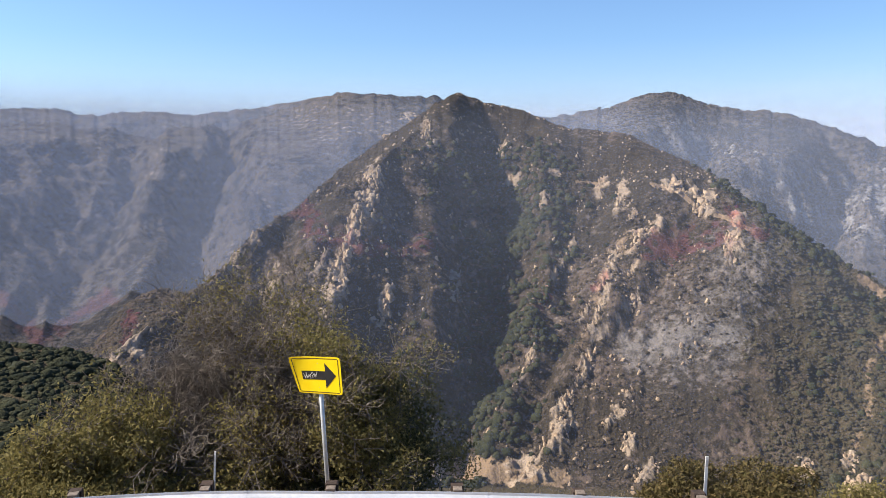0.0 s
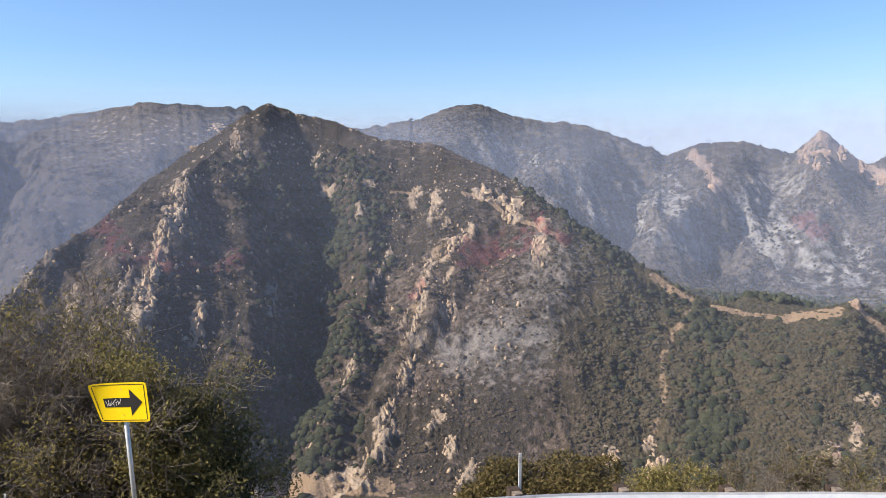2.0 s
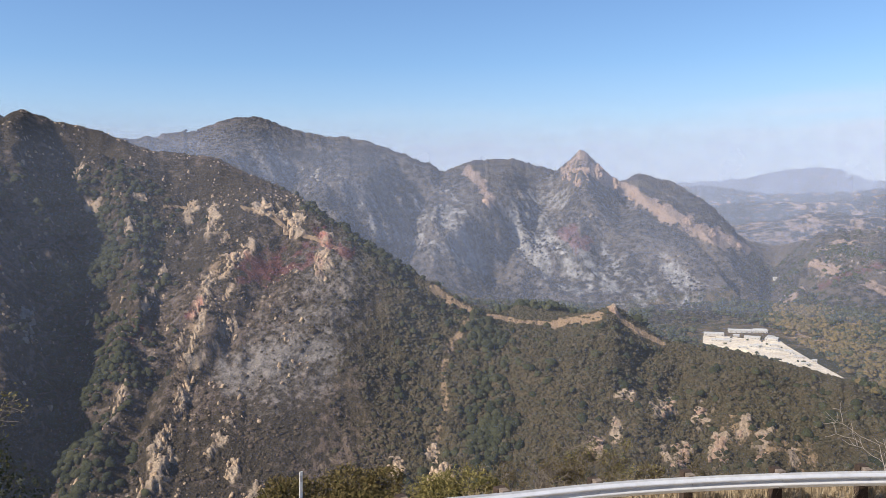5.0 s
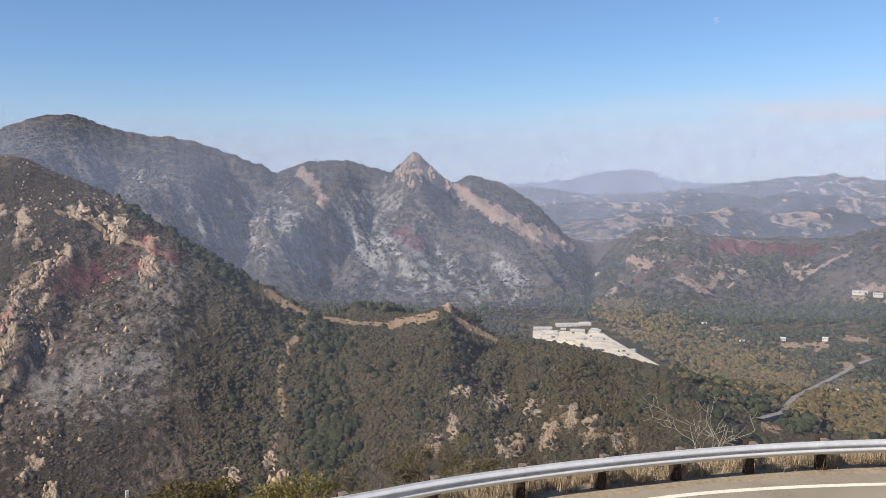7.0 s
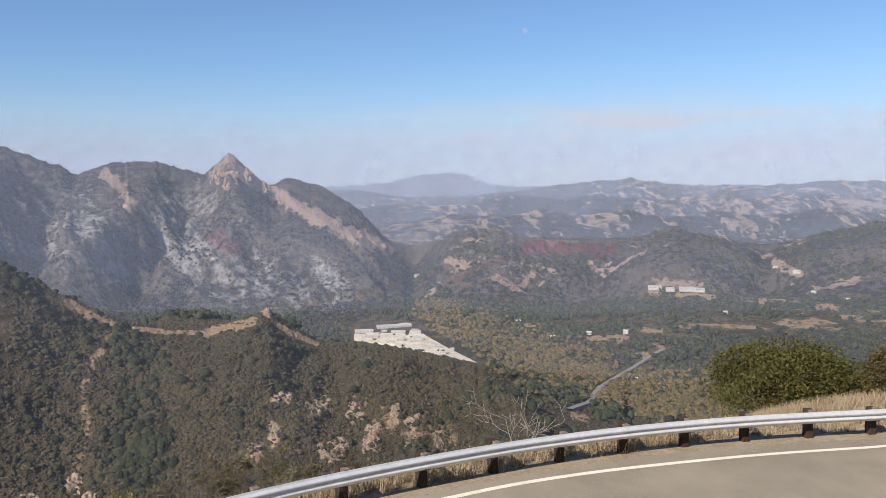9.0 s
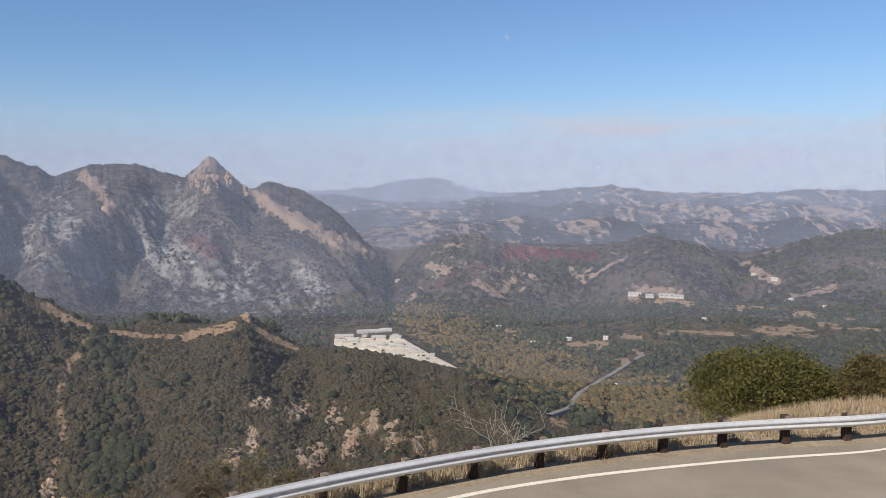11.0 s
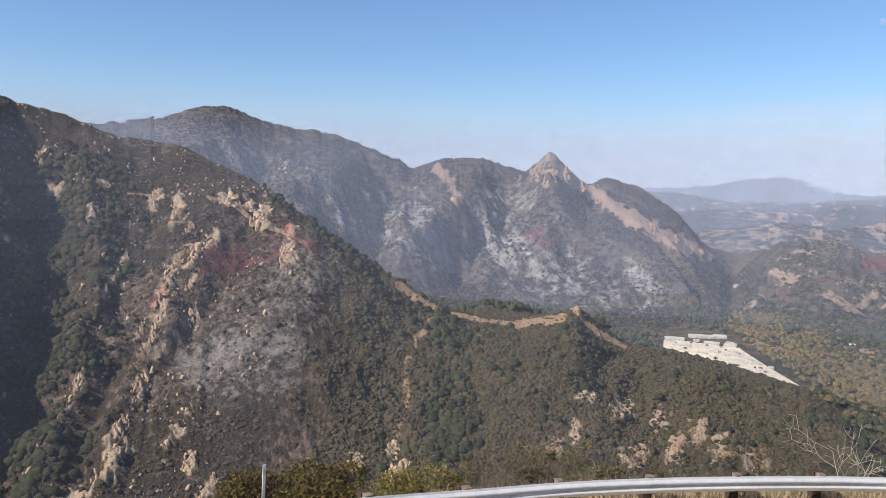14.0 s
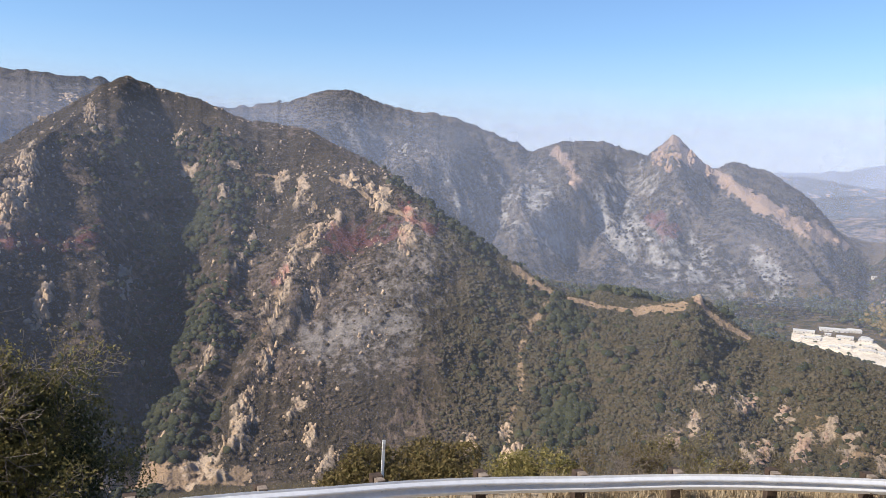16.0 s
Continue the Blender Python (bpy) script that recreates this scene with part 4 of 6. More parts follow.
def sign_bend(x, z):
    """The dent in the panel: its far top corner leans out, its foot is pulled in."""
    back = 0.10 * max(0.0, -x / SIGN_W * 2) ** 2 * (0.5 + z / SIGN_H)
    return Vector((x - 0.10 * max(0.0, -x / SIGN_W * 2) * (z / SIGN_H), -back, z))


def panel_mesh(outline_x, outline_z, front, thick, nx=16, nz=8, radius=0.04):
    bm = bmesh.new()
    grid = [[None] * (nz + 1) for _ in range(nx + 1)]
    for layer in (0, 1):
        rows = []
        for i in range(nx + 1):
            col = []
            for j in range(nz + 1):
                x, z = outline_x * (i / nx - 0.5), outline_z * (j / nz - 0.5)
                cx, cz = outline_x / 2 - radius, outline_z / 2 - radius
                ox, oz = abs(x) - cx, abs(z) - cz
                if ox > 0 and oz > 0:
                    d = math.hypot(ox, oz)
                    if d > radius:
                        x, z = math.copysign(cx + ox * radius / d, x), math.copysign(cz + oz * radius / d, z)
                p = sign_bend(x, z)
                col.append(bm.verts.new((p.x, p.y - front + (thick if layer else 0), p.z)))
            rows.append(col)
        grid = rows if layer == 0 else grid
        for i in range(nx):
            for j in range(nz):
                q = (rows[i][j], rows[i + 1][j], rows[i + 1][j + 1], rows[i][j + 1])
                bm.faces.new(q if layer == 0 else q[::-1])
        if layer == 0:
            face0 = rows
        else:
            rim = [(i, 0) for i in range(nx)] + [(nx, j) for j in range(nz)] + [(i, nz) for i in range(nx, 0, -1)] + [(0, j) for j in range(nz, 0, -1)]
            for (i, j), (k, l) in zip(rim, rim[1:] + rim[:1]):
                bm.faces.new((face0[i][j], rows[i][j], rows[k][l], face0[k][l]))
    return bm


def shape_mesh(loops, front, thick=0.002):
    """Flat painted shapes on the bent panel, from closed outlines in its plane."""
    bm = bmesh.new()
    for loop in loops:
        vs = []
        for x, z in loop:
            p = sign_bend(x, z)
            vs.append(bm.verts.new((p.x, p.y - front, p.z)))
        f = bm.faces.new(vs)
        ext = bmesh.ops.extrude_face_region(bm, geom=[f])
        bmesh.ops.translate(bm, verts=[v for v in ext["geom"] if isinstance(v, bmesh.types.BMVert)], vec=(0, -thick, 0))
    bmesh.ops.triangulate(bm, faces=bm.faces)
    bmesh.ops.recalc_face_normals(bm, faces=bm.faces)
    return bm


sign_turn = Matrix.Translation((-0.175, -0.065, 2.78)) @ Matrix.Rotation(radians(-4.4), 4, "Y") @ Matrix.Rotation(radians(-27), 4, "Z")
panel = part("panel", panel_mesh(SIGN_W, SIGN_H, 0.0, 0.006), SIGN_YELLOW, arrow_sign, "glossy yellow panel, one corner bent back")
panel.matrix_basis = sign_turn
arrow_loops = (((-0.30, -0.072), (-0.1, -0.072), (0.15, -0.072), (0.15, 0.072), (-0.1, 0.072), (-0.30, 0.072)), ((0.15, -0.21), (0.36, 0.0), (0.15, 0.21)))
part("arrow", shape_mesh(arrow_loops, 0.002), SIGN_BLACK, panel, "black painted arrow")
brd = []
for x0, x1, z0, z1 in ((-0.405, 0.405, 0.277, 0.287), (-0.405, 0.405, -0.287, -0.277)):
    brd += [tuple((x0 + (x1 - x0) * i / 12, z0) for i in range(13)) + tuple((x1 - (x1 - x0) * i / 12, z1) for i in range(13))]
for x0, x1 in ((-0.42, -0.41), (0.41, 0.42)):
    brd += [((x0, -0.27), (x1, -0.27), (x1, 0.0), (x1, 0.27), (x0, 0.27), (x0, 0.0))]
part("border", shape_mesh(brd, 0.002), SIGN_BLACK, panel, "thin black border line")
rng = random.Random(12)
scrawl = []
for i in range(13):
    cx, cz = -0.26 + i * 0.02, rng.uniform(-0.03, 0.03)
    ln, an, w = rng.uniform(0.04, 0.09), rng.uniform(0.5, 2.4), rng.uniform(0.006, 0.012)
    dxx, dzz = math.cos(an) * ln / 2, math.sin(an) * ln / 2
    nx, nz = -math.sin(an) * w / 2, math.cos(an) * w / 2
    scrawl.append(((cx - dxx - nx, cz - dzz - nz), (cx + dxx - nx, cz + dzz - nz), (cx + dxx + nx, cz + dzz + nz), (cx - dxx + nx, cz - dzz + nz)))
part("scrawl", shape_mesh(scrawl, 0.0055), SCRAWL, panel, "pale spray-paint scratches")
for zz in (-0.2, 0.2):
    bm = bmesh.new()
    box(bm, (0.05, 0.09, 0.03), (0, 0.045, zz), 0.004)
    part("bracket", bm, POLE_STEEL, panel)

# ---- delineator stakes ----
def marker_stake(bearing, r, height, tilt, wide=0.055):
    at = polar(bearing, r, ground_z(bearing, r) - 0.1)
    st = thing("marker_stake", Matrix.Translation(at) @ Matrix.Rotation(radians(tilt), 4, "Y"), "thin white roadside marker stake behind the guard rail", "marker", "marker stakes")
    bm = bmesh.new()
    box(bm, (wide, 0.016, height), (0, 0, height / 2), 0.006)
    part("blade", bm, MARKER_WHITE, st)
    bm = bmesh.new()
    box(bm, (wide - 0.007, 0.004, 0.11), (0, -0.0105, height - 0.12), 0.0015)
    part("reflector", bm, SCRAWL, st)
    return st


marker_stake(18.3, 13.95, 1.50, 1.5)
marker_stake(-16.0, 13.7, 1.30, 3.0, 0.03)


# ---- distance haze and thin smoke: tinted sheets that thicken with distance and lie low over the burnt ground ----
def haze_layer(r, thin, thick, top, left=1.0, right=1.0):
    """A tinted sheet standing in for haze at that distance; its share of the air goes from thin at its foot to thick at
    the skyline, more or less to the left and to the right.
    """
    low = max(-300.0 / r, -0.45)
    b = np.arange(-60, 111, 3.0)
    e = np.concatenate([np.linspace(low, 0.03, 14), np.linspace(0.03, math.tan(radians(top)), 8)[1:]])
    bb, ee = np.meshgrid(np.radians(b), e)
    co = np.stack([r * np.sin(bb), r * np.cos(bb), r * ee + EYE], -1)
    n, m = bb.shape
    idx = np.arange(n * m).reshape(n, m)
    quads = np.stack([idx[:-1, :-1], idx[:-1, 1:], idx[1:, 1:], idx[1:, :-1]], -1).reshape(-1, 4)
    ob = from_arrays("haze_sheet", co.reshape(-1, 3), quads, HAZE_SHEET, True)
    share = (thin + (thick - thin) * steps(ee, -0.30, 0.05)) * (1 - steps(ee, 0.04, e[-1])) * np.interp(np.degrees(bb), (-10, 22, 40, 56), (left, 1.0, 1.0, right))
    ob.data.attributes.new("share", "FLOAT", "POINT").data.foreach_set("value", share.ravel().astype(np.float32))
    # normals tilted up so the upright sheet is lit evenly along its length
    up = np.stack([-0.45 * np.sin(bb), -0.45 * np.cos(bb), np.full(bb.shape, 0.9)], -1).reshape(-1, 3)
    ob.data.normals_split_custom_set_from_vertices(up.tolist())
    return tagged(ob, "translucent pale blue sheet standing in for distance haze and thin smoke", "smoke", "layers of smoke", "stuff")


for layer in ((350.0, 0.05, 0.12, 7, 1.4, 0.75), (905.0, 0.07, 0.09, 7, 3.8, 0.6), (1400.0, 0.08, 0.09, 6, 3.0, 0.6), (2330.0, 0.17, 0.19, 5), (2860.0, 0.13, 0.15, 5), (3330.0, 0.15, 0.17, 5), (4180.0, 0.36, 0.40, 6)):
    haze_layer(*layer)


# ---- rock ----
def rock_material(name, a, b2, c):
    m, nt, b = surface(name, 0.92, 0.0, 0.2)
    pos = place_coord(nt)
    n1 = tex(nt, "Noise", 0.22, pos, 7, 0.7).outputs[0]
    n2 = tex(nt, "Noise", 1.1, pos, 5, 0.7).outputs[0]
    crack = tex(nt, "Voronoi", 0.35, pos).outputs["Distance"]
    col = mix(nt, ramp(nt, n1, ((0.35, grey(0)), (0.62, grey(1)))), a, b2)
    col = mix(nt, ramp(nt, n2, ((0.56, grey(0)), (0.66, grey(0.8)))), col, c)
    nt.links.new(col, b.inputs["Base Color"])
    bump(nt, b, calc(nt, "ADD", n1, calc(nt, "MULTIPLY", crack, 0.5)), 1.0, 3.0)
    return m


ROCK = rock_material("tan_sandstone", (0.31, 0.22, 0.145), (0.56, 0.415, 0.28), (0.12, 0.10, 0.08))
ROCK_RED = rock_material("retardant_stained_rock", (0.34, 0.17, 0.12), (0.52, 0.34, 0.26), (0.14, 0.09, 0.08))
ROCK_RUST = rock_material("rust_brown_rock", (0.20, 0.14, 0.105), (0.36, 0.26, 0.19), (0.10, 0.08, 0.068))
ROCK_PINK = rock_material("pinkish_brown_rock", (0.24, 0.16, 0.115), (0.41, 0.285, 0.21), (0.115, 0.092, 0.072))
ROCK_GREY = rock_material("grey_rock", (0.17, 0.15, 0.13), (0.30, 0.27, 0.23), (0.08, 0.075, 0.065))

# a rounded clump, open below where it meets the soil
ring = np.arange(5) * 2 * np.pi / 5
DOME_V = np.concatenate([np.stack([np.cos(ring), np.sin(ring), np.full(5, -0.45)], -1), np.stack([0.86 * np.cos(ring + 0.63), 0.86 * np.sin(ring + 0.63), np.full(5, 0.42)], -1), [[0.0, 0.0, 0.95]]])
DOME_F = np.array([f for i in range(5) for f in ((i, (i + 1) % 5, 5 + i), ((i + 1) % 5, 5 + (i + 1) % 5, 5 + i), (5 + i, 5 + (i + 1) % 5, 10))])


def angular_block(seed):
    """A sharp-edged upright slab: an uneven polygon drawn up through two breaks to a slanting, narrower top."""
    rs = np.random.RandomState(seed)
    n = rs.randint(5, 8)
    a = (np.arange(n) + rs.uniform(-0.32, 0.32, n)) * 2 * np.pi / n
    rad = rs.uniform(0.72, 1.1, n)
    lean, slant = rs.uniform(-0.22, 0.22, 2), rs.uniform(-0.32, 0.32, 2)
    rings = []
    for z, r in ((-1.0, 1.1), (rs.uniform(-0.4, 0.0), 1.0), (rs.uniform(0.3, 0.55), rs.uniform(0.72, 0.95)), (0.92, rs.uniform(0.3, 0.62))):
        q = rad * r * rs.uniform(0.88, 1.12, n)
        x, y = q * np.cos(a) + lean[0] * z, q * np.sin(a) + lean[1] * z
        rings.append(np.stack([x, y, z + (x * slant[0] + y * slant[1]) * (z > 0) + rs.uniform(-0.07, 0.07, n)], -1))
    v = np.concatenate(rings + [rings[-1].mean(0)[None] + np.array([[0, 0, 0.06]])])
    f = []
    for k in range(3):
        for i in range(n):
            p, q = k * n + i, k * n + (i + 1) % n
            f += [(p, q, q + n), (p, q + n, p + n)]
    f += [(3 * n + i, 3 * n + (i + 1) % n, 4 * n) for i in range(n)]
    return v, np.array(f)


BLOCKS = [angular_block(900 + i) for i in range(14)]


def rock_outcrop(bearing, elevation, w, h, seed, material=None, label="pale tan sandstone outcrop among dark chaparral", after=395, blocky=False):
    """Upright angular blocks grown together, w by h degrees as the camera sees them, sunk in the slope."""
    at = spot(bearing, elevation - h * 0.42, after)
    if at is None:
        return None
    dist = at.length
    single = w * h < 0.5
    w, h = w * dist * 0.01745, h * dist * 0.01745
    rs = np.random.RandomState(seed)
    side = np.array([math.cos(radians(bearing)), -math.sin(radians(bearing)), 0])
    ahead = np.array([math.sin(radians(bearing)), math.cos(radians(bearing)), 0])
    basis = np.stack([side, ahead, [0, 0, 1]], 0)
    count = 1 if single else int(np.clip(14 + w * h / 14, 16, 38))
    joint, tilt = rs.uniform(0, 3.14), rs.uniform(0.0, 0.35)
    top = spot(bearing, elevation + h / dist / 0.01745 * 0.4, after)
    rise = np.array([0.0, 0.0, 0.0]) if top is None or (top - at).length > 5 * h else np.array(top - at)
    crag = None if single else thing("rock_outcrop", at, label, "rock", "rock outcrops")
    sway = rs.uniform(-0.15, 0.15) + view_lean(bearing, elevation) * h / w
    for i in range(count):
        f = (i + rs.uniform(0, 0.8)) / count
        core = i % 4 == 0
        bw, bh = (w * rs.uniform(0.10, 0.18), h * rs.uniform(0.09, 0.18)) if core else (w * rs.uniform(0.035, 0.10), h * rs.uniform(0.04, 0.13))
        if blocky:
            bw, bh = bw * 1.3, bh * 0.75
        bh = min(bh, 1.7 * bw)
        if single:
            f, bw, bh = 0.3, w * 0.6, h * 0.6
        out = rs.uniform(-0.2, 0.2) if core else rs.uniform(-0.46, 0.46)
        c = (side * (out * (1 - 0.35 * f) + sway * (f - 0.5)) * w + ahead * 0.3 * bw) * (not single) + rise * f - np.array([0, 0, (0.5 if blocky else 0.35) * bh])
        v, faces = BLOCKS[rs.randint(len(BLOCKS))]
        ang, dip = joint + rs.normal() * 0.25 + rs.randint(4) * 1.5708, tilt + rs.normal() * 0.12
        rot = np.array([[math.cos(ang), -math.sin(ang), 0], [math.sin(ang), math.cos(ang), 0], [0, 0, 1]])
        lean = np.array([[math.cos(dip), 0, -math.sin(dip)], [0, 1, 0], [math.sin(dip), 0, math.cos(dip)]])
        v = (v @ rot.T) * np.array([bw, max(bw, 0.4 * bh) * rs.uniform(0.7, 1.0), bh]) @ lean.T
        ob = from_arrays("boulder", v @ basis + c, faces, material or ROCK)
        if single:
            ob.location = at
            return tagged(ob, "lone pale sandstone boulder on the scrubby slope", "rock", "boulders")
        ob.parent = crag
    return crag


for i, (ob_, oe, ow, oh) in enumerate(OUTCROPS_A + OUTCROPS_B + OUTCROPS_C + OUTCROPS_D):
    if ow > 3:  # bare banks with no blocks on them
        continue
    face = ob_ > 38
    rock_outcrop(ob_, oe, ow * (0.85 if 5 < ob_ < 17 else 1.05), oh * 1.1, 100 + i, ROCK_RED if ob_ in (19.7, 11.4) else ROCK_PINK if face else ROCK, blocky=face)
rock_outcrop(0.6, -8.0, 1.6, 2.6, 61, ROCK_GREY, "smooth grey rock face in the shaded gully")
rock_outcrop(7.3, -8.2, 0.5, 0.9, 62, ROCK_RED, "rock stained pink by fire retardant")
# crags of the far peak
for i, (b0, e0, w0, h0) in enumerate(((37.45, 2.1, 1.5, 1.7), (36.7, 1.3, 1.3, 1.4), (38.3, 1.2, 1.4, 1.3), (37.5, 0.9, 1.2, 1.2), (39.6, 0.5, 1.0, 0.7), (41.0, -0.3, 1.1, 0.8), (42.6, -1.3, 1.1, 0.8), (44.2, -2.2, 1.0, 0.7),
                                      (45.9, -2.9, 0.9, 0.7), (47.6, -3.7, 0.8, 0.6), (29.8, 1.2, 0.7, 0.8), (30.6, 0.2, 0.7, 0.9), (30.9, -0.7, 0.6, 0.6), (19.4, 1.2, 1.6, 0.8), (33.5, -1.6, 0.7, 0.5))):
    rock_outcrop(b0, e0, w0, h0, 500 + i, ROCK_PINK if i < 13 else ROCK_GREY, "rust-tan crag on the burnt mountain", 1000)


# ---- scrub and woods that nobody could count ----
def clumps(name, centres, sizes, material, seed, label, category, squash=0.62, kind="stuff"):
    rs = np.random.RandomState(seed)
    n = len(centres)
    k = len(DOME_V)
    v = DOME_V[None] * rs.uniform(0.66, 1.3, (n, k, 1)) * sizes[:, None, None]
    v = v * np.stack([rs.uniform(0.75, 1.35, n), rs.uniform(0.75, 1.35, n), squash * rs.uniform(0.8, 1.25, n)], -1)[:, None]
    a = rs.uniform(0, 6.28, n)
    c, s_ = np.cos(a)[:, None], np.sin(a)[:, None]
    x, y = v[..., 0] * c - v[..., 1] * s_, v[..., 0] * s_ + v[..., 1] * c
    v = np.stack([x, y, v[..., 2]], -1) + centres[:, None]
    f = DOME_F[None] + (np.arange(n) * k)[:, None, None]
    return tagged(from_arrays(name, v.reshape(-1, 3), f.reshape(-1, 3), material, True), label, category, kind=kind)


def scrub_material(name, tones, scale):
    m = varied_material(name, tones, 0.9, 0.1)
    nt = m.node_tree
    b = nt.nodes["Principled BSDF"]
    n = tex(nt, "Noise", scale, place_coord(nt), 4, 0.7).outputs[0]
    was = b.inputs["Base Color"].links[0].from_socket
    nt.links.new(mix(nt, 1.0, was, ramp(nt, n, ((0.3, grey(0.5)), (0.7, grey(1.3)))), "MULTIPLY"), b.inputs["Base Color"])
    bump(nt, b, n, 1.0, 1.2)
    return m


SHRUB = scrub_material("chaparral_shrubs", ((0.064, 0.050, 0.033), (0.096, 0.073, 0.050), (0.122, 0.089, 0.062), (0.073, 0.058, 0.038), (0.142, 0.101, 0.074)), 1.6)
SHRUB_OLIVE = scrub_material("olive_chaparral", ((0.056, 0.050, 0.029), (0.083, 0.073, 0.044), (0.106, 0.089, 0.056), (0.066, 0.059, 0.035), (0.126, 0.101, 0.068)), 1.6)
SHRUB_RED = scrub_material("stained_shrubs", ((0.085, 0.028, 0.032), (0.135, 0.048, 0.052), (0.07, 0.042, 0.034), (0.10, 0.06, 0.05)), 1.6)
WOOD_GREEN = scrub_material("oak_woodland", ((0.028, 0.034, 0.020), (0.05, 0.057, 0.032), (0.078, 0.078, 0.044)), 0.9)
CHAR = scrub_material("charred_scrub", ((0.018, 0.017, 0.017), (0.036, 0.033, 0.030), (0.055, 0.047, 0.040)), 0.7)
OAK = scrub_material("scrub_oak", ((0.026, 0.031, 0.018), (0.046, 0.050, 0.028), (0.066, 0.066, 0.036)), 1.2)
WOOD_GOLD = scrub_material("autumn_sycamores", ((0.125, 0.095, 0.048), (0.175, 0.125, 0.058), (0.10, 0.085, 0.045), (0.15, 0.112, 0.06), (0.075, 0.07, 0.038), (0.20, 0.14, 0.058)), 0.9)


def scatter(segs, count, seed, weight):
    """Random points on the ground of those rows, thinned by a weight."""
    rs = np.random.RandomState(seed)
    m = np.nonzero(np.isin(GK, segs) & (GB > -34) & (GB < 86))
    p = (weight[m] * GR[m] * np.gradient(GR, axis=0)[m]).clip(0)
    pick = rs.choice(len(m[0]), count, p=p / p.sum())
    i, j = m[0][pick], m[1][pick]
    b = GB[i, j] + rs.uniform(-0.08, 0.08, count)
    f = rs.uniform(0, 1, count)
    i2 = np.minimum(i + 1, NR - 1)
    r = GR[i, j] * (1 - f) + GR[i2, j] * f
    z = GZ[i, j] * (1 - f) + GZ[i2, j] * f
    return np.stack([r * np.sin(np.radians(b)), r * np.cos(np.radians(b)), z + EYE], -1), b, np.degrees(np.arctan2(z, r)), i, j


patchy = noise2(GX / 30, GY / 30, 90) * 0.6 + noise2(GX / 11, GY / 11, 91) * 0.4
rocky = steps(GB, -14, -11) * (1 - steps(GB, 20, 24)) * 0.35
cover = np.clip((patchy - 0.30 + 0.45 * steps(GB, 20, 27)) * 3.0, 0.12, 1) * (1 - 0.96 * np.clip(earth * 1.6, 0, 1)) * (1 - 0.8 * ash) * (1 - 0.92 * rock) * (1 - rocky) * (0.75 + 0.6 * steps(GB, 20, 27))
cover = cover * np.where(GK == CREST, 0.12 + 2.0 * (GB < -15) + 0.9 * ((GB > 27) & (GB < 44) & (GS < 0.6)), 1.0) * np.where(GK < FOOT, np.where(GB < -14, 0.0, 0.15), 1.0)
pts, bb, ee, ii, jj = scatter((FOOT, FOOT - 1, FOOT - 2, FOOT - 3, CREST), 84000, 1, cover)
rs = np.random.RandomState(2)
size = rs.gamma(4.0, 0.21, len(pts)).clip(0.35, 2.2) * (1 - 0.35 * steps(ee, -2.0, 2.5)) * np.where(GK[ii, jj] < FOOT, 0.6, 1.0)
stained = red[ii, jj] * rs.uniform(0.5, 1.3, len(pts)) > 0.45
olive = ~stained & (bb + rs.normal(size=len(pts)) * 2.0 > 20)
brown = ~stained & ~olive
clumps("chaparral", pts[brown] + np.array([0, 0, 0.25]), size[brown], SHRUB, 3, "grey-brown chaparral shrubs between the outcrops", "shrubs")
clumps("chaparral", pts[olive] + np.array([0, 0, 0.25]), size[olive], SHRUB_OLIVE, 17, "dense olive chaparral covering the smooth ridge", "shrubs")
clumps("chaparral", pts[stained] + np.array([0, 0, 0.25]), size[stained], SHRUB_RED, 4, "shrubs stained dark red by fire retardant", "shrubs")
pts, bb, ee, ii, jj = scatter((FOOT - 1, FOOT - 2, FOOT - 3), 11000, 8, ((GB < -13) & (GR > 150)) * (0.3 + patchy))
clumps("spur_scrub", pts + np.array([0, 0, 0.2]), np.random.RandomState(9).gamma(5.0, 0.2, len(pts)).clip(0.4, 2.0), OAK, 10, "dense dark green chaparral on the spur below the road", "shrubs")
# larger oaks in the gully and along the ridge
gully = np.exp(-((GB - np.interp(GE, (-21, -14, -6, 4), (0.5, 2.5, 4.5, 3.0))) / 3.2) ** 2) + 0.8 * np.exp(-((GB - np.interp(GE, (-10, -3, 0), (31, 23, 19))) / 1.2) ** 2)
gully = gully + 0.05 * (GB > 24)
pts, bb, ee, ii, jj = scatter((FOOT,), 2600, 5, gully * (1 - np.clip(earth * 2, 0, 1)) * patchy ** 2 * (1 - steps(GE, 0.0, 2.5)))
size = np.random.RandomState(6).uniform(1.3, 3.4, len(pts))
clumps("scrub_oaks", pts + np.array([0, 0, 0.8]), size, OAK, 7, "dark green scrub oaks in the gullies", "trees", 0.85)
# the wooded valley floor
gold = np.exp(-((GE - np.interp(GB, (48, 50.8, 56.3, 60.2, 64, 69, 86), (-7.5, -8.7, -10.7, -12.3, -13.6, -14.5, -15))) / 1.25) ** 2) * steps(GB, 49, 52)
floor = steps(GB, 24, 34) * (1 - np.clip(earth * 1.8, 0, 1)) * (0.03 + 1.8 * steps(noise2(GX / 80, GY / 80, 95) * 0.6 + noise2(GX / 28, GY / 28, 96) * 0.4, 0.46, 0.62))
lot = (GB > 45.0) & (GB < 54.6) & (GE < np.interp(GB, (45, 49.7, 54.5), (-8.9, -8.9, -11.7))) & (GE > np.interp(GB, (45, 50, 54.5), (-10.5, -11.4, -12.6)))
floor = np.where(lot, 0, floor) * (1 - 0.85 * steps(GB, 67, 71) * (1 - steps(GE, -9.0, -7.8)))
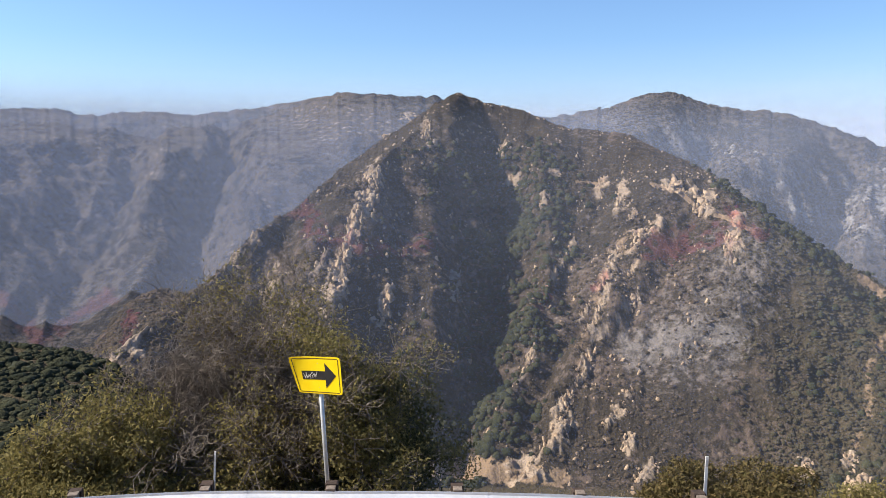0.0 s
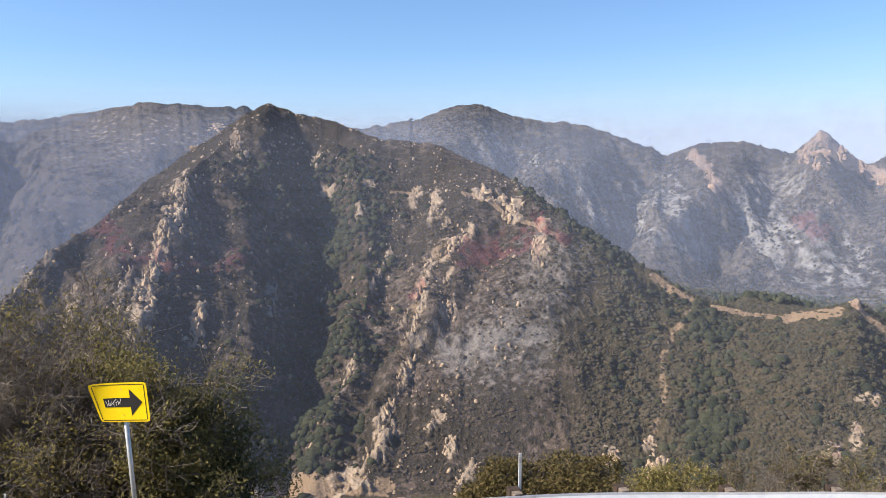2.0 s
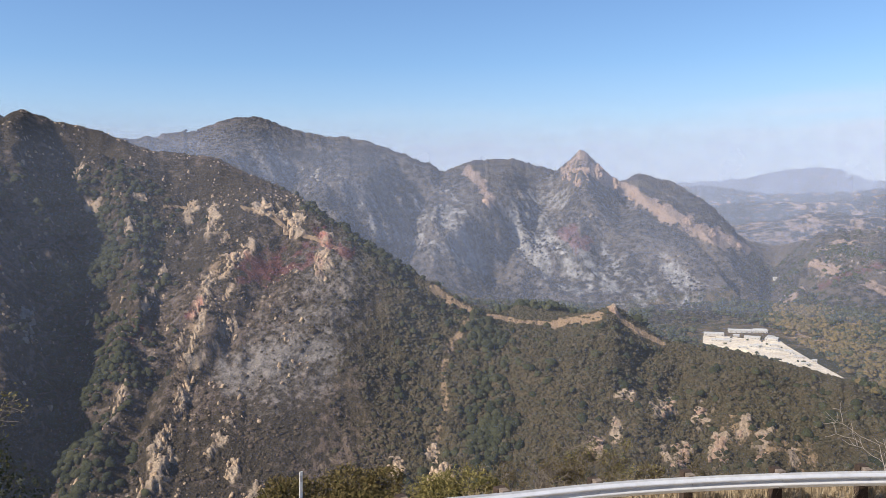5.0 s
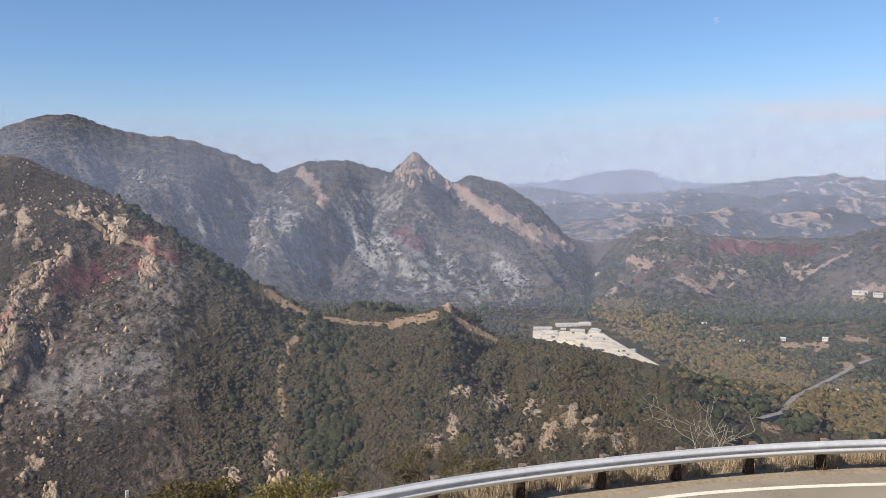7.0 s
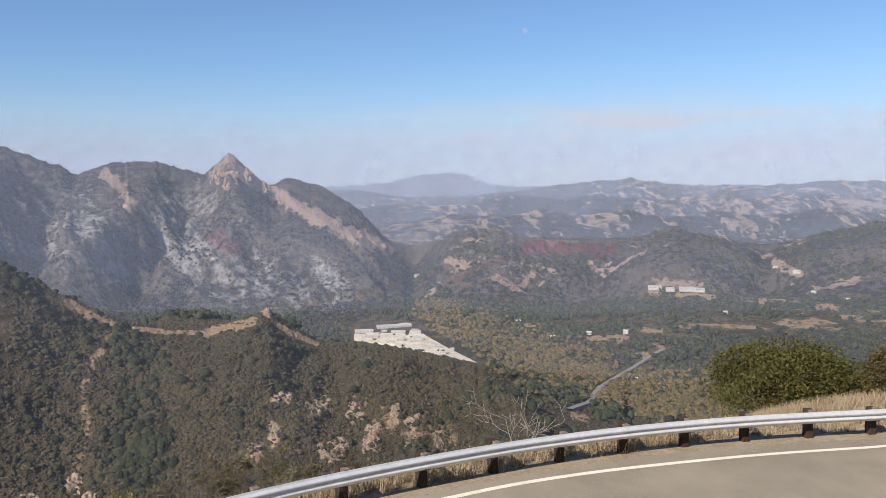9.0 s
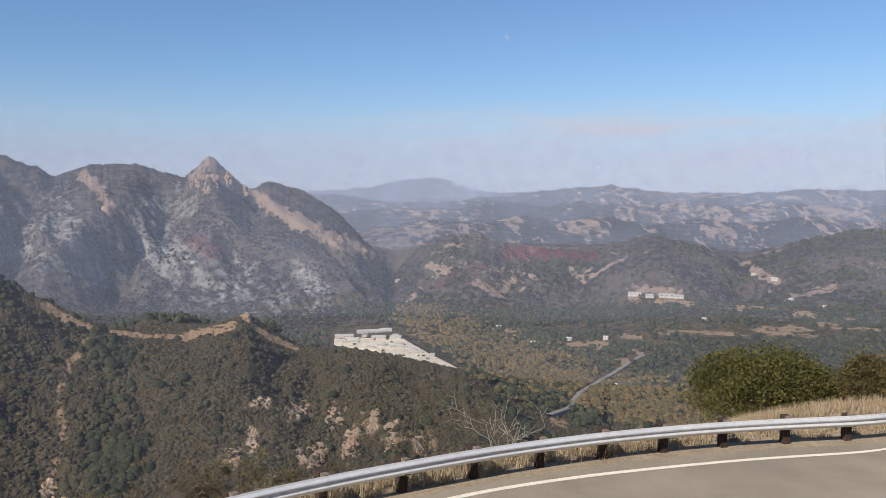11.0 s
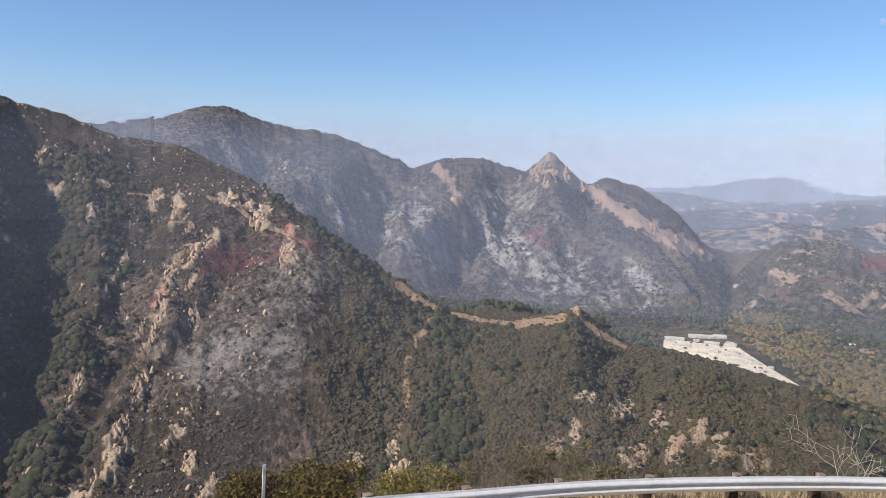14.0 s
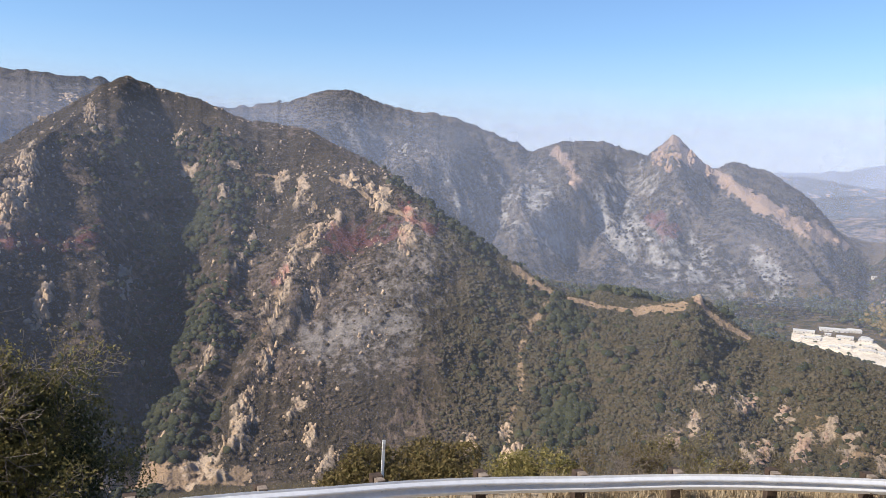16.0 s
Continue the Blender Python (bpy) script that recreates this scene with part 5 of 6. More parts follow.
ROAD_RUN = ((60.5, -15.6), (61.9, -14.6), (62.6, -13.6), (63.6, -12.9), (65.2, -11.9), (66.3, -11.1), (67.0, -10.8))
clear = stroke((CREST, CREST + 1), ROAD_RUN, 0.32, 0.4)
floor = floor * (1 - clear)


def wood(name, weight, count, seed, material, label, segs=(CREST, CREST + 1), lo=3.0, hi=6.5):
    pts, bb, ee, ii, jj = scatter(segs, count, seed, weight)
    rs = np.random.RandomState(seed + 1)
    size = rs.uniform(lo, hi, count)
    cs, ss = [pts + np.stack([0 * size, 0 * size, size * 0.8], -1)], [size]
    for _ in range(2):
        off = rs.normal(size=(count, 3)) * size[:, None] * 0.6
        off[:, 2] = rs.uniform(0.3, 1.4, count) * size
        cs.append(pts + off)
        ss.append(size * rs.uniform(0.4, 0.7, count))
    return clumps(name, np.concatenate(cs), np.concatenate(ss), material, seed + 2, label, "trees", 0.85)


wood("valley_woodland", floor * (1 - 0.8 * gold), 4600, 20, WOOD_GREEN, "dark green oak woodland on the valley floor", lo=1.7, hi=4.4)
wood("autumn_woodland", np.where(lot, 0, (1 - clear) * gold * (noise2(GX / 60, GY / 60, 97) + 0.2) * (1 - np.clip(earth * 1.8, 0, 1))), 5200, 30, WOOD_GOLD, "golden autumn sycamores along the valley stream", lo=1.6, hi=4.2)
pts, bb, ee, ii, jj = scatter((CREST + 1, BACKFOOT), 9500, 40, steps(GB, 47, 52) * (1 - 0.8 * np.clip(earth * 1.8 + red, 0, 1)) * np.where(lot, 0, 1) * (0.1 + steps(noise2(GX / 110, GY / 110, 98) * 0.6 + noise2(GX / 35, GY / 35, 99) * 0.4, 0.45, 0.6)))
clumps("hill_scrub", pts + np.array([0, 0, 1.0]), np.random.RandomState(41).gamma(4.0, 0.62, len(pts)).clip(1.0, 4.6), WOOD_GREEN, 42, "scattered oaks and scrub on the rounded hills", "trees", 0.8)


dark = (GB > 6) & (GB < 51) & (GE > -9)
pts, bb, ee, ii, jj = scatter((BACKFOOT, CREST + 1), 15000, 60, dark * (1 - 0.7 * np.clip(ash, 0, 1)) * (1 - np.clip(earth * 1.5, 0, 1)) * np.clip(noise2(GX / 60, GY / 60, 61) * 2.4 - 0.7, 0.08, 1))
clumps("burnt_scrub", pts + np.array([0, 0, 0.3]), np.random.RandomState(62).gamma(4.0, 0.42, len(pts)).clip(0.8, 3.6), CHAR, 63, "charred black scrub dotted over the ashy slopes", "shrubs", 0.9)
stony = ((GB > -13) & (GB < 19)) * np.clip(noise2(GX / 24, GY / 24, 65) * 2.2 - 0.6, 0.02, 1) * (1 + 3 * rock)
pts, bb, ee, ii, jj = scatter((FOOT,), 1900, 66, stony)
rs = np.random.RandomState(67)
size = rs.gamma(2.2, 0.26, len(pts)).clip(0.25, 1.7)
shape = BLOCKS[3][0], BLOCKS[3][1]
turn = rs.uniform(0, 6.28, len(pts))[:, None]
bv = shape[0][None] * rs.uniform(0.75, 1.25, (len(pts), len(shape[0]), 1)) * size[:, None, None]
bv = np.stack([bv[..., 0] * np.cos(turn) - bv[..., 1] * np.sin(turn), bv[..., 0] * np.sin(turn) + bv[..., 1] * np.cos(turn), bv[..., 2]], -1) + pts[:, None]
bf = shape[1][None] + (np.arange(len(pts)) * len(shape[0]))[:, None, None]
tagged(from_arrays("loose_rocks", bv.reshape(-1, 3), bf.reshape(-1, 3), ROCK), "small pale sandstone blocks strewn between the shrubs", "rocks", kind="stuff")


pts, bb, ee, ii, jj = scatter((BACK + 2, BACK + 4, BACK + 6), 6000, 70, (GB > 44) * (1 - np.clip(earth * 1.4, 0, 0.95)) * np.clip(noise2(GB / 1.5, GR / 120, 71) * 2.4 - 0.6, 0.05, 1))
clumps("far_scrub", pts + np.array([0, 0, 0.5]), np.random.RandomState(72).uniform(2.0, 6.5, len(pts)), WOOD_GREEN, 73, "dark scrub and oaks dotted over the far hills", "trees", 0.7)


# ---- foreground plants ----
def tubes(paths, sides):
    """Tapered stems: each path is a list of (point, radius)."""
    vs, fs, n0 = [], [], 0
    for path in paths:
        pts = np.array([p for p, _ in path])
        rad = np.array([r for _, r in path])
        d = np.gradient(pts, axis=0)
        d /= np.linalg.norm(d, axis=1)[:, None] + 1e-9
        ref = np.array([0.31, 0.95, 0.05])
        u = np.cross(d, ref)
        u /= np.linalg.norm(u, axis=1)[:, None] + 1e-9
        w = np.cross(d, u)
        a = np.arange(sides) * 2 * np.pi / sides
        ring = pts[:, None] + rad[:, None, None] * (u[:, None] * np.cos(a)[None, :, None] + w[:, None] * np.sin(a)[None, :, None])
        k = len(pts)
        vs.append(ring.reshape(-1, 3))
        idx = np.arange(k * sides).reshape(k, sides) + n0
        nx = np.roll(idx, -1, axis=1)
        fs.append(np.stack([idx[:-1], nx[:-1], nx[1:], idx[1:]], -1).reshape(-1, 4))
        n0 += k * sides
    return np.concatenate(vs), np.concatenate(fs)


def branch(rs, start, way, length, radius, level, out, bend=0.22, lift=0.05, kids=(4, 6), shrink=0.62):
    """Grows a limb and its side limbs; out[level] collects the paths."""
    n = 6 if level < 2 else 3
    p, d = np.array(start, float), np.array(way, float)
    d /= np.linalg.norm(d)
    path = [(p.copy(), radius)]
    for i in range(n):
        d = d + rs.normal(size=3) * bend + np.array([0, 0, lift])
        d /= np.linalg.norm(d)
        p = p + d * length / n
        path.append((p.copy(), max(radius * (1 - 0.75 * (i + 1) / n), 0.007)))
    out[level].append(path)
    if level + 1 >= len(out):
        return
    for _ in range(rs.randint(*kids)):
        i = rs.randint(1 if level else 2, n + 1)
        q, r = path[i]
        t = rs.normal(size=3)
        t -= t @ d * d
        t /= np.linalg.norm(t) + 1e-9
        branch(rs, q, d * rs.uniform(0.4, 0.9) + t * rs.uniform(0.5, 0.95), length * shrink * rs.uniform(0.7, 1.15), r * 0.62 + 0.001, level + 1, out, bend, lift, kids, shrink)


def leaves(rs, centres, size, spread, normals=None):
    """Small pointed leaves."""
    n = len(centres)
    c = centres + rs.normal(size=(n, 3)) * spread
    a = rs.normal(size=(n, 3))
    a /= np.linalg.norm(a, axis=1)[:, None]
    b = np.cross(a, rs.normal(size=(n, 3)))
    b /= np.linalg.norm(b, axis=1)[:, None] + 1e-9
    k = np.cross(a, b)
    s = (size * rs.uniform(0.6, 1.3, n))[:, None]
    v = np.stack([c - a * s, c + b * s * 0.6 + k * s * 0.15, c + a * s * 0.9 - b * s * 0.3], 1)
    f = np.arange(n * 3).reshape(n, 3)
    return v.reshape(-1, 3), f.reshape(-1, 3)


def stem_part(name, paths, sides, material, parent, label=""):
    v, f = tubes(paths, sides)
    ob = from_arrays(name, v, f, material, True)
    ob.parent = parent
    if label:
        tagged(ob, label)
    return ob


def leaf_part(name, v, f, material, parent, label=""):
    ob = from_arrays(name, v, f, material)
    ob.parent = parent
    tagged(ob, label, kind="stuff")
    return ob


def shrub_tree(bearing, r, height, stems, seed, spread, leaf_mat, leaf_count, leaf_size, label, category="tree", bare=0.0, name="tree", lift=0.05, levels=5, thick=0.07, kids=(3, 6), base_spread=0.25, low=0.0, twig=None, sink=0.2, wood_mat=BARK, leaf_fall=1.6, shrink=0.62):
    """A many-stemmed tree or shrub: trunks and limbs, fine twigs, and leaves round the twigs."""
    rs = np.random.RandomState(seed)
    at = polar(bearing, r, ground_z(bearing, r) - sink)
    tree = thing(name, at, label, category, "roadside trees and shrubs")
    out = [[] for _ in range(levels)]
    for i in range(stems):
        a = rs.uniform(0, 2 * np.pi)
        lean = rs.uniform(0.25, 1.0) * spread
        start = np.array([math.cos(a), math.sin(a), 0]) * base_spread * rs.uniform(0, 1)
        way = np.array([math.cos(a) * lean, math.sin(a) * lean, 1.0])
        branch(rs, start, way, height * rs.uniform(0.45, 0.62), thick * rs.uniform(0.7, 1.1), 0, out, kids=kids, lift=lift, shrink=shrink)
    for path in out[0]:
        stem_part("trunk", [path], 8, wood_mat, tree)
    for path in out[1]:
        stem_part("limb", [path], 6, wood_mat, tree)
    stem_part("branch", out[2], 4, wood_mat, tree)["kind"] = "stuff"
    stem_part("twig", [p for lv in out[3:] for p in lv], 3, twig or TWIG, tree, "bare grey twigs" if bare > 0.5 else "")["kind"] = "stuff"
    tips = np.array([q for lv in out[-2:] for p in lv for q, _ in p[1:]])
    if leaf_count:
        keep = tips[tips[:, 2] > low * height]
        if bare:
            field = noise2(keep[:, 0] * 0.7 + seed, keep[:, 2] * 0.7 + keep[:, 1] * 0.5, 50)
            keep = keep[field > np.quantile(field, bare)]
        c = keep[rs.randint(0, len(keep), leaf_count)]
        v, f = leaves(rs, c, leaf_size, leaf_size * leaf_fall)
        leaf_part("crown", v, f, leaf_mat, tree)
    return tree


def dense_bush(bearing, r, width, height, seed, leaf_mat, count, leaf_size, label, lobes=9, name="bush", sink=0.15):
    """A rounded bush: short stems under lobes of leaves with gaps between them."""
    rs = np.random.RandomState(seed)
    at = polar(bearing, r, ground_z(bearing, r) - sink)
    bush = thing(name, at, label, "bush", "roadside trees and shrubs")
    cen = np.stack([rs.uniform(-0.36, 0.36, lobes) * width, rs.uniform(-0.3, 0.3, lobes) * width, rs.uniform(0.3, 0.62, lobes) * height], -1)
    rad = rs.uniform(0.2, 0.34, lobes)[:, None] * np.array([width, width, height * 1.15])
    rise = height * (1 - np.clip(np.hypot(cen[:, 0], cen[:, 1]) / (0.56 * width), 0, 0.95) ** 2) * rs.uniform(0.82, 1.0, lobes)
    rad[:, 2] = np.minimum(rad[:, 2], 0.6 * rise)
    cen[:, 2] = rise - rad[:, 2]
    stems = []
    for c in cen:
        p0 = np.array([rs.uniform(-0.1, 0.1), rs.uniform(-0.1, 0.1), 0.0])
        mid = p0 * 0.5 + c * 0.5 + rs.normal(size=3) * 0.1
        stems.append([(p0, 0.035), (mid, 0.025), (c, 0.012)])
        for _ in range(10):
            e = c + rs.normal(size=3) * rad[0] * 0.45
            stems.append([(c, 0.012), ((c + e) / 2 + rs.normal(size=3) * 0.05, 0.008), (e, 0.003)])
    stem_part("stem", stems, 4, BARK, bush)["kind"] = "stuff"
    which = rs.randint(0, lobes, count)
    d = rs.normal(size=(count, 3))
    d /= np.linalg.norm(d, axis=1)[:, None]
    lump = 0.78 + 0.4 * noise2(d[:, 0] * 2.5 + which * 3.1, d[:, 2] * 2.5 + d[:, 1] * 2.0, 55)
    c = cen[which] + d * rad[which] * (rs.uniform(0.35, 1.0, count) ** 0.4 * lump)[:, None]
    c = c[c[:, 2] > 0.02]
    v, f = leaves(rs, c, leaf_size, leaf_size * 0.6)
    leaf_part("crown", v, f, leaf_mat, bush)
    return bush


shrub_tree(-11.6, 18.4, 5.8, 9, 11, 0.6, LEAF_OLIVE, 12000, 0.045, "half-bare roadside oak with grey twigs and few olive leaves", bare=0.66, kids=(5, 7), thick=0.13, leaf_fall=2.5)
shrub_tree(-15.5, 17.8, 4.7, 7, 12, 0.6, LEAF_BROWN, 3500, 0.048, "tangled leafless scrub with dry grey twigs", bare=0.75, kids=(5, 7), thick=0.07, name="scrub_tree", leaf_fall=2.5)
shrub_tree(-21.4, 17.0, 2.9, 6, 13, 0.5, LEAF_OLIVE, 26000, 0.05, "yellow-green leafy scrub oak below the road", bare=0.2, kids=(3, 6), leaf_fall=3.2)
shrub_tree(-25.6, 16.6, 2.0, 6, 14, 0.8, LEAF_OLIVE, 18000, 0.05, "low yellow-green leafy scrub oak below the road", bare=0.15, kids=(3, 6), leaf_fall=3.2)
shrub_tree(-5.6, 17.6, 4.7, 7, 15, 0.45, LEAF_OLIVE, 34000, 0.048, "olive-leaved oak with dark shaded lower crown", bare=0.15, kids=(3, 6), low=0.3, leaf_fall=3.2)
dense_bush(-4.2, 18.8, 3.8, 4.4, 16, LEAF_DARK, 36000, 0.045, "dense dark green oak scrub beside the sign", 13)
# added dark backdrop, in place of the shade inside the bare tree's crown
dense_bush(-11.0, 20.0, 6.0, 4.4, 34, LEAF_DARK, 36000, 0.05, "dark scrub added behind the bare tree as its shaded interior", 14)
dense_bush(-10.0, 17.2, 4.2, 1.2, 17, LEAF_DARK, 12000, 0.042, "dark green undergrowth behind the sign pole", 10)
dense_bush(-18.5, 16.2, 4.0, 1.3, 18, LEAF_OLIVE, 14000, 0.042, "green undergrowth behind the guard rail", 10)
dense_bush(-26.5, 16.0, 4.0, 1.5, 19, LEAF_OLIVE, 13000, 0.042, "green undergrowth behind the guard rail", 9)
dense_bush(17.8, 16.2, 1.9, 1.4, 21, LEAF_BROWN, 9000, 0.045, "brownish-green shrub poking up behind the guard rail", 8)
dense_bush(22.4, 16.8, 2.2, 1.6, 22, LEAF_BROWN, 10000, 0.045, "brownish-green shrub poking up behind the guard rail", 8)
dense_bush(29.5, 18.6, 2.2, 1.6, 23, LEAF_OLIVE, 7000, 0.045, "yellow-green shrub behind the guard rail", 8)
shrub_tree(34.5, 19.0, 1.8, 6, 24, 0.8, LEAF_BROWN, 4000, 0.028, "thin dry brown shrub behind the guard rail", "shrub", 0.3, "shrub", thick=0.03, kids=(3, 5))
shrub_tree(38.8, 20.5, 2.3, 7, 25, 0.7, LEAF_OLIVE, 5000, 0.028, "thin yellow-green shrub behind the guard rail", "shrub", 0.3, "shrub", thick=0.03, kids=(3, 5))
shrub_tree(44.5, 21.5, 1.8, 6, 26, 0.9, LEAF_BROWN, 3000, 0.028, "thin dry brown shrub behind the guard rail", "shrub", 0.4, "shrub", thick=0.03, kids=(3, 5))
dense_bush(73.8, 32.5, 6.4, 3.5, 27, LEAF_BUSH, 42000, 0.075, "large rounded green bush in dry grass beyond the rail", 14)
dense_bush(81.8, 32.0, 2.6, 2.7, 28, LEAF_BROWN, 12000, 0.06, "olive-brown bush in dry grass beyond the rail", 8)
shrub_tree(57.4, 23.0, 2.7, 4, 29, 0.8, None, 0, 0.05, "bleached dead shrub with bare crooked branches", "dead shrub", 1.0, "dead_shrub", thick=0.022, kids=(2, 4), levels=4, twig=BLEACHED, wood_mat=BLEACHED)


def dry_grass(seed, count, b0, b1, lo, hi, tall, label):
    rs = np.random.RandomState(seed)
    tufts = max(count // 14, 1)
    tb = rs.uniform(b0, b1, tufts)
    to = rs.uniform(lo, hi, tufts)
    pick = rs.randint(0, tufts, count)
    b = tb[pick] + rs.normal(size=count) * 0.16
    r = np.interp(b, BEARING, rail_r) + to[pick] + rs.normal(size=count) * 0.06
    z = np.array([ground_z(x, y) for x, y in zip(b, r)])
    base = np.stack([r * np.sin(np.radians(b)), r * np.cos(np.radians(b)), z - 0.02], -1)
    h = tall * rs.uniform(0.45, 1.15, count)
    tip = base + np.stack([rs.normal(size=count) * 0.3 * h, rs.normal(size=count) * 0.3 * h, h], -1)
    side = rs.normal(size=(count, 3)) * np.array([1, 1, 0.1])
    side = side / np.linalg.norm(side, axis=1)[:, None] * 0.007
    mid = base * 0.5 + tip * 0.5 + np.array([0, 0, 1]) * (h * 0.08)[:, None]
    v = np.stack([base - side, base + side, mid + side * 0.8, tip, mid - side * 0.8], 1).reshape(-1, 3)
    o = (np.arange(count) * 5)[:, None]
    f = np.concatenate([o + [0, 1, 2], o + [0, 2, 4], o + [4, 2, 3]])
    return tagged(from_arrays("dry_grass", v, f, STRAW), label, "grass", "dry grass", "stuff")


dry_grass(51, 9000, 30, 70, 0.15, 1.7, 0.42, "straw-coloured dry grass along the guard rail posts")
dry_grass(52, 16000, 66, 88, 0.5, 6.0, 0.32, "tall straw-coloured dry grass on the verge")
dry_grass(53, 3000, -30, 30, 0.2, 1.6, 0.35, "sparse dry grass behind the guard rail")


# ---- the walled yard and houses in the valley ----
PALE = plain_material("pale_concrete", (0.36, 0.305, 0.235), (0.68, 0.60, 0.48), 0.22, 0.9, relief=0.1)
WHITE_WALL = plain_material("white_stucco", (0.38, 0.355, 0.32), (0.54, 0.51, 0.47), 0.5, 0.85, relief=0.05)
ROOF = plain_material("grey_flat_roof", (0.36, 0.35, 0.33), (0.5, 0.49, 0.46), 0.4, 0.9, relief=0.05)
DARK_GLASS = plain_material("dark_window", (0.02, 0.022, 0.026), (0.04, 0.043, 0.05), 1.0, 0.2, relief=0.0)
yard_z = float(np.median(GZ[lot & (GK == CREST + 1)])) + EYE


def yard_at(bearing, elevation):
    r = (yard_z - EYE) / math.tan(radians(elevation))
    return Vector((r * math.sin(radians(bearing)), r * math.cos(radians(bearing)), yard_z))


bm = bmesh.new()
edge = [yard_at(b, e) for b, e in ((45.5, -9.55), (47.4, -9.35), (49.6, -9.3), (50.6, -10.1), (52.2, -11.0), (54.1, -11.95), (53.4, -12.15), (51.6, -11.6), (50.0, -11.05), (48.2, -10.6), (45.5, -10.25))]
low = [bm.verts.new(p - Vector((0, 0, 6))) for p in edge]
top = [bm.verts.new(p + Vector((0, 0, 2.0))) for p in edge]
bm.faces.new(top)
for i in range(len(edge)):
    k = (i + 1) % len(edge)
    bm.faces.new((low[i], low[k], top[k], top[i]))
bmesh.ops.recalc_face_normals(bm, faces=bm.faces)
tagged(mesh_object("yard", bm, PALE), "wide pale concrete yard among valley trees", "yard", kind="structure")


def building(at, w, d, h, turn, label, gable=False, windows=3, name="building"):
    b = thing(name, Matrix.Translation(at) @ Matrix.Rotation(turn, 4, "Z"), label, "building", "valley buildings")
    bm = bmesh.new()
    box(bm, (w, d, h + 3), (0, 0, h / 2 - 1.5), 0.05)
    part("wall", bm, WHITE_WALL, b)
    bm = bmesh.new()
    if gable:
        pts = [(-w / 2 - 0.5, -d / 2 - 0.5, h), (w / 2 + 0.5, -d / 2 - 0.5, h), (w / 2 + 0.5, d / 2 + 0.5, h), (-w / 2 - 0.5, d / 2 + 0.5, h), (-w / 2 - 0.5, 0, h + d * 0.25), (w / 2 + 0.5, 0, h + d * 0.25)]
        v = [bm.verts.new(p) for p in pts]
        for f in ((0, 1, 5, 4), (2, 3, 4, 5), (0, 4, 3), (1, 2, 5), (3, 2, 1, 0)):
            bm.faces.new([v[i] for i in f])
    else:
        box(bm, (w + 0.6, d + 0.6, 0.5), (0, 0, h + 0.25), 0.06)
    part("roof", bm, ROOF, b)
    for i in range(windows):
        bm = bmesh.new()
        box(bm, (w / windows * 0.3, 0.12, h * 0.25), (w * ((i + 0.5) / windows - 0.5), -d / 2 - 0.02, h * 0.55), 0.02)
        part("window", bm, DARK_GLASS, b)
    return b


rs = np.random.RandomState(8)
for b0, e0, w, d, h in ((46.2, -9.75, 34, 14, 6), (47.9, -9.5, 44, 16, 7), (49.1, -9.45, 22, 18, 8), (46.6, -10.1, 30, 10, 4), (48.6, -9.85, 26, 12, 5), (49.8, -9.9, 20, 14, 6), (49.9, -10.5, 24, 8, 3.5), (51.4, -10.9, 14, 7, 3.5)):
    building(yard_at(b0, e0) + Vector((0, 0, 2)), w * 0.8, d, h * 0.6, radians(-48 + rs.uniform(-6, 6)), "long white flat-roofed building on the pale yard", windows=5)
for b0, e0, w in ((66.3, -6.7, 34), (67.3, -6.85, 22), (68.4, -6.95, 40), (69.2, -7.0, 24), (50.0, -5.85, 18), (57.0, -9.2, 10), (59.4, -10.3, 9), (61.9, -9.9, 10), (64.4, -9.8, 10), (65.0, -13.3, 9), (73.9, -5.2, 16), (75.2, -5.5, 20),
                   (76.2, -6.8, 12), (70.8, -8.3, 10), (78.2, -7.2, 14)):
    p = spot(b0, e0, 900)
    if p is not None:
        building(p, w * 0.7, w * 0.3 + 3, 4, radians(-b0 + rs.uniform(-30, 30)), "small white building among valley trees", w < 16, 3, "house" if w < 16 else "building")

shed_rs = np.random.RandomState(31)
for _ in range(16):
    f, g = shed_rs.uniform(0, 1), shed_rs.uniform(0.1, 0.9)
    b0 = 46.0 + 7.0 * f
    e0 = np.interp(b0, (45.5, 49.6, 54.1), (-9.55, -9.45, -11.9)) * (1 - g) + np.interp(b0, (45.5, 50.0, 53.4), (-10.2, -11.0, -12.1)) * g
    building(yard_at(b0, e0) + Vector((0, 0, 2)), shed_rs.uniform(5, 13), shed_rs.uniform(4, 7), shed_rs.uniform(2, 3), radians(-48 + shed_rs.uniform(-8, 8)), "low pale shed on the concrete yard", windows=2, name="shed")

ybs = np.array([(46.3, -9.95), (46.9, -10.25), (47.3, -9.85), (48.3, -9.95), (49.2, -10.0), (49.0, -10.3), (49.5, -10.15), (50.4, -10.35), (51.7, -11.2), (52.0, -11.35), (51.4, -11.15), (47.0, -10.5), (48.9, -10.75), (50.3, -11.1), (51.2, -11.45)])
yc = np.array([yard_at(b, e)[:] for b, e in ybs]) + np.array([0, 0, 2.6])
ysize = np.random.RandomState(12).uniform(1.3, 2.8, len(yc))
for c in range(3):  # crowns of three lobes
    off = np.random.RandomState(13 + c).normal(size=yc.shape) * ysize[:, None] * 0.45
    clumps("yard_oaks", yc + off * (c > 0), ysize * (1 - 0.25 * c), WOOD_GREEN, 15 + c, "dark green oaks dotted over the pale yard", "trees")


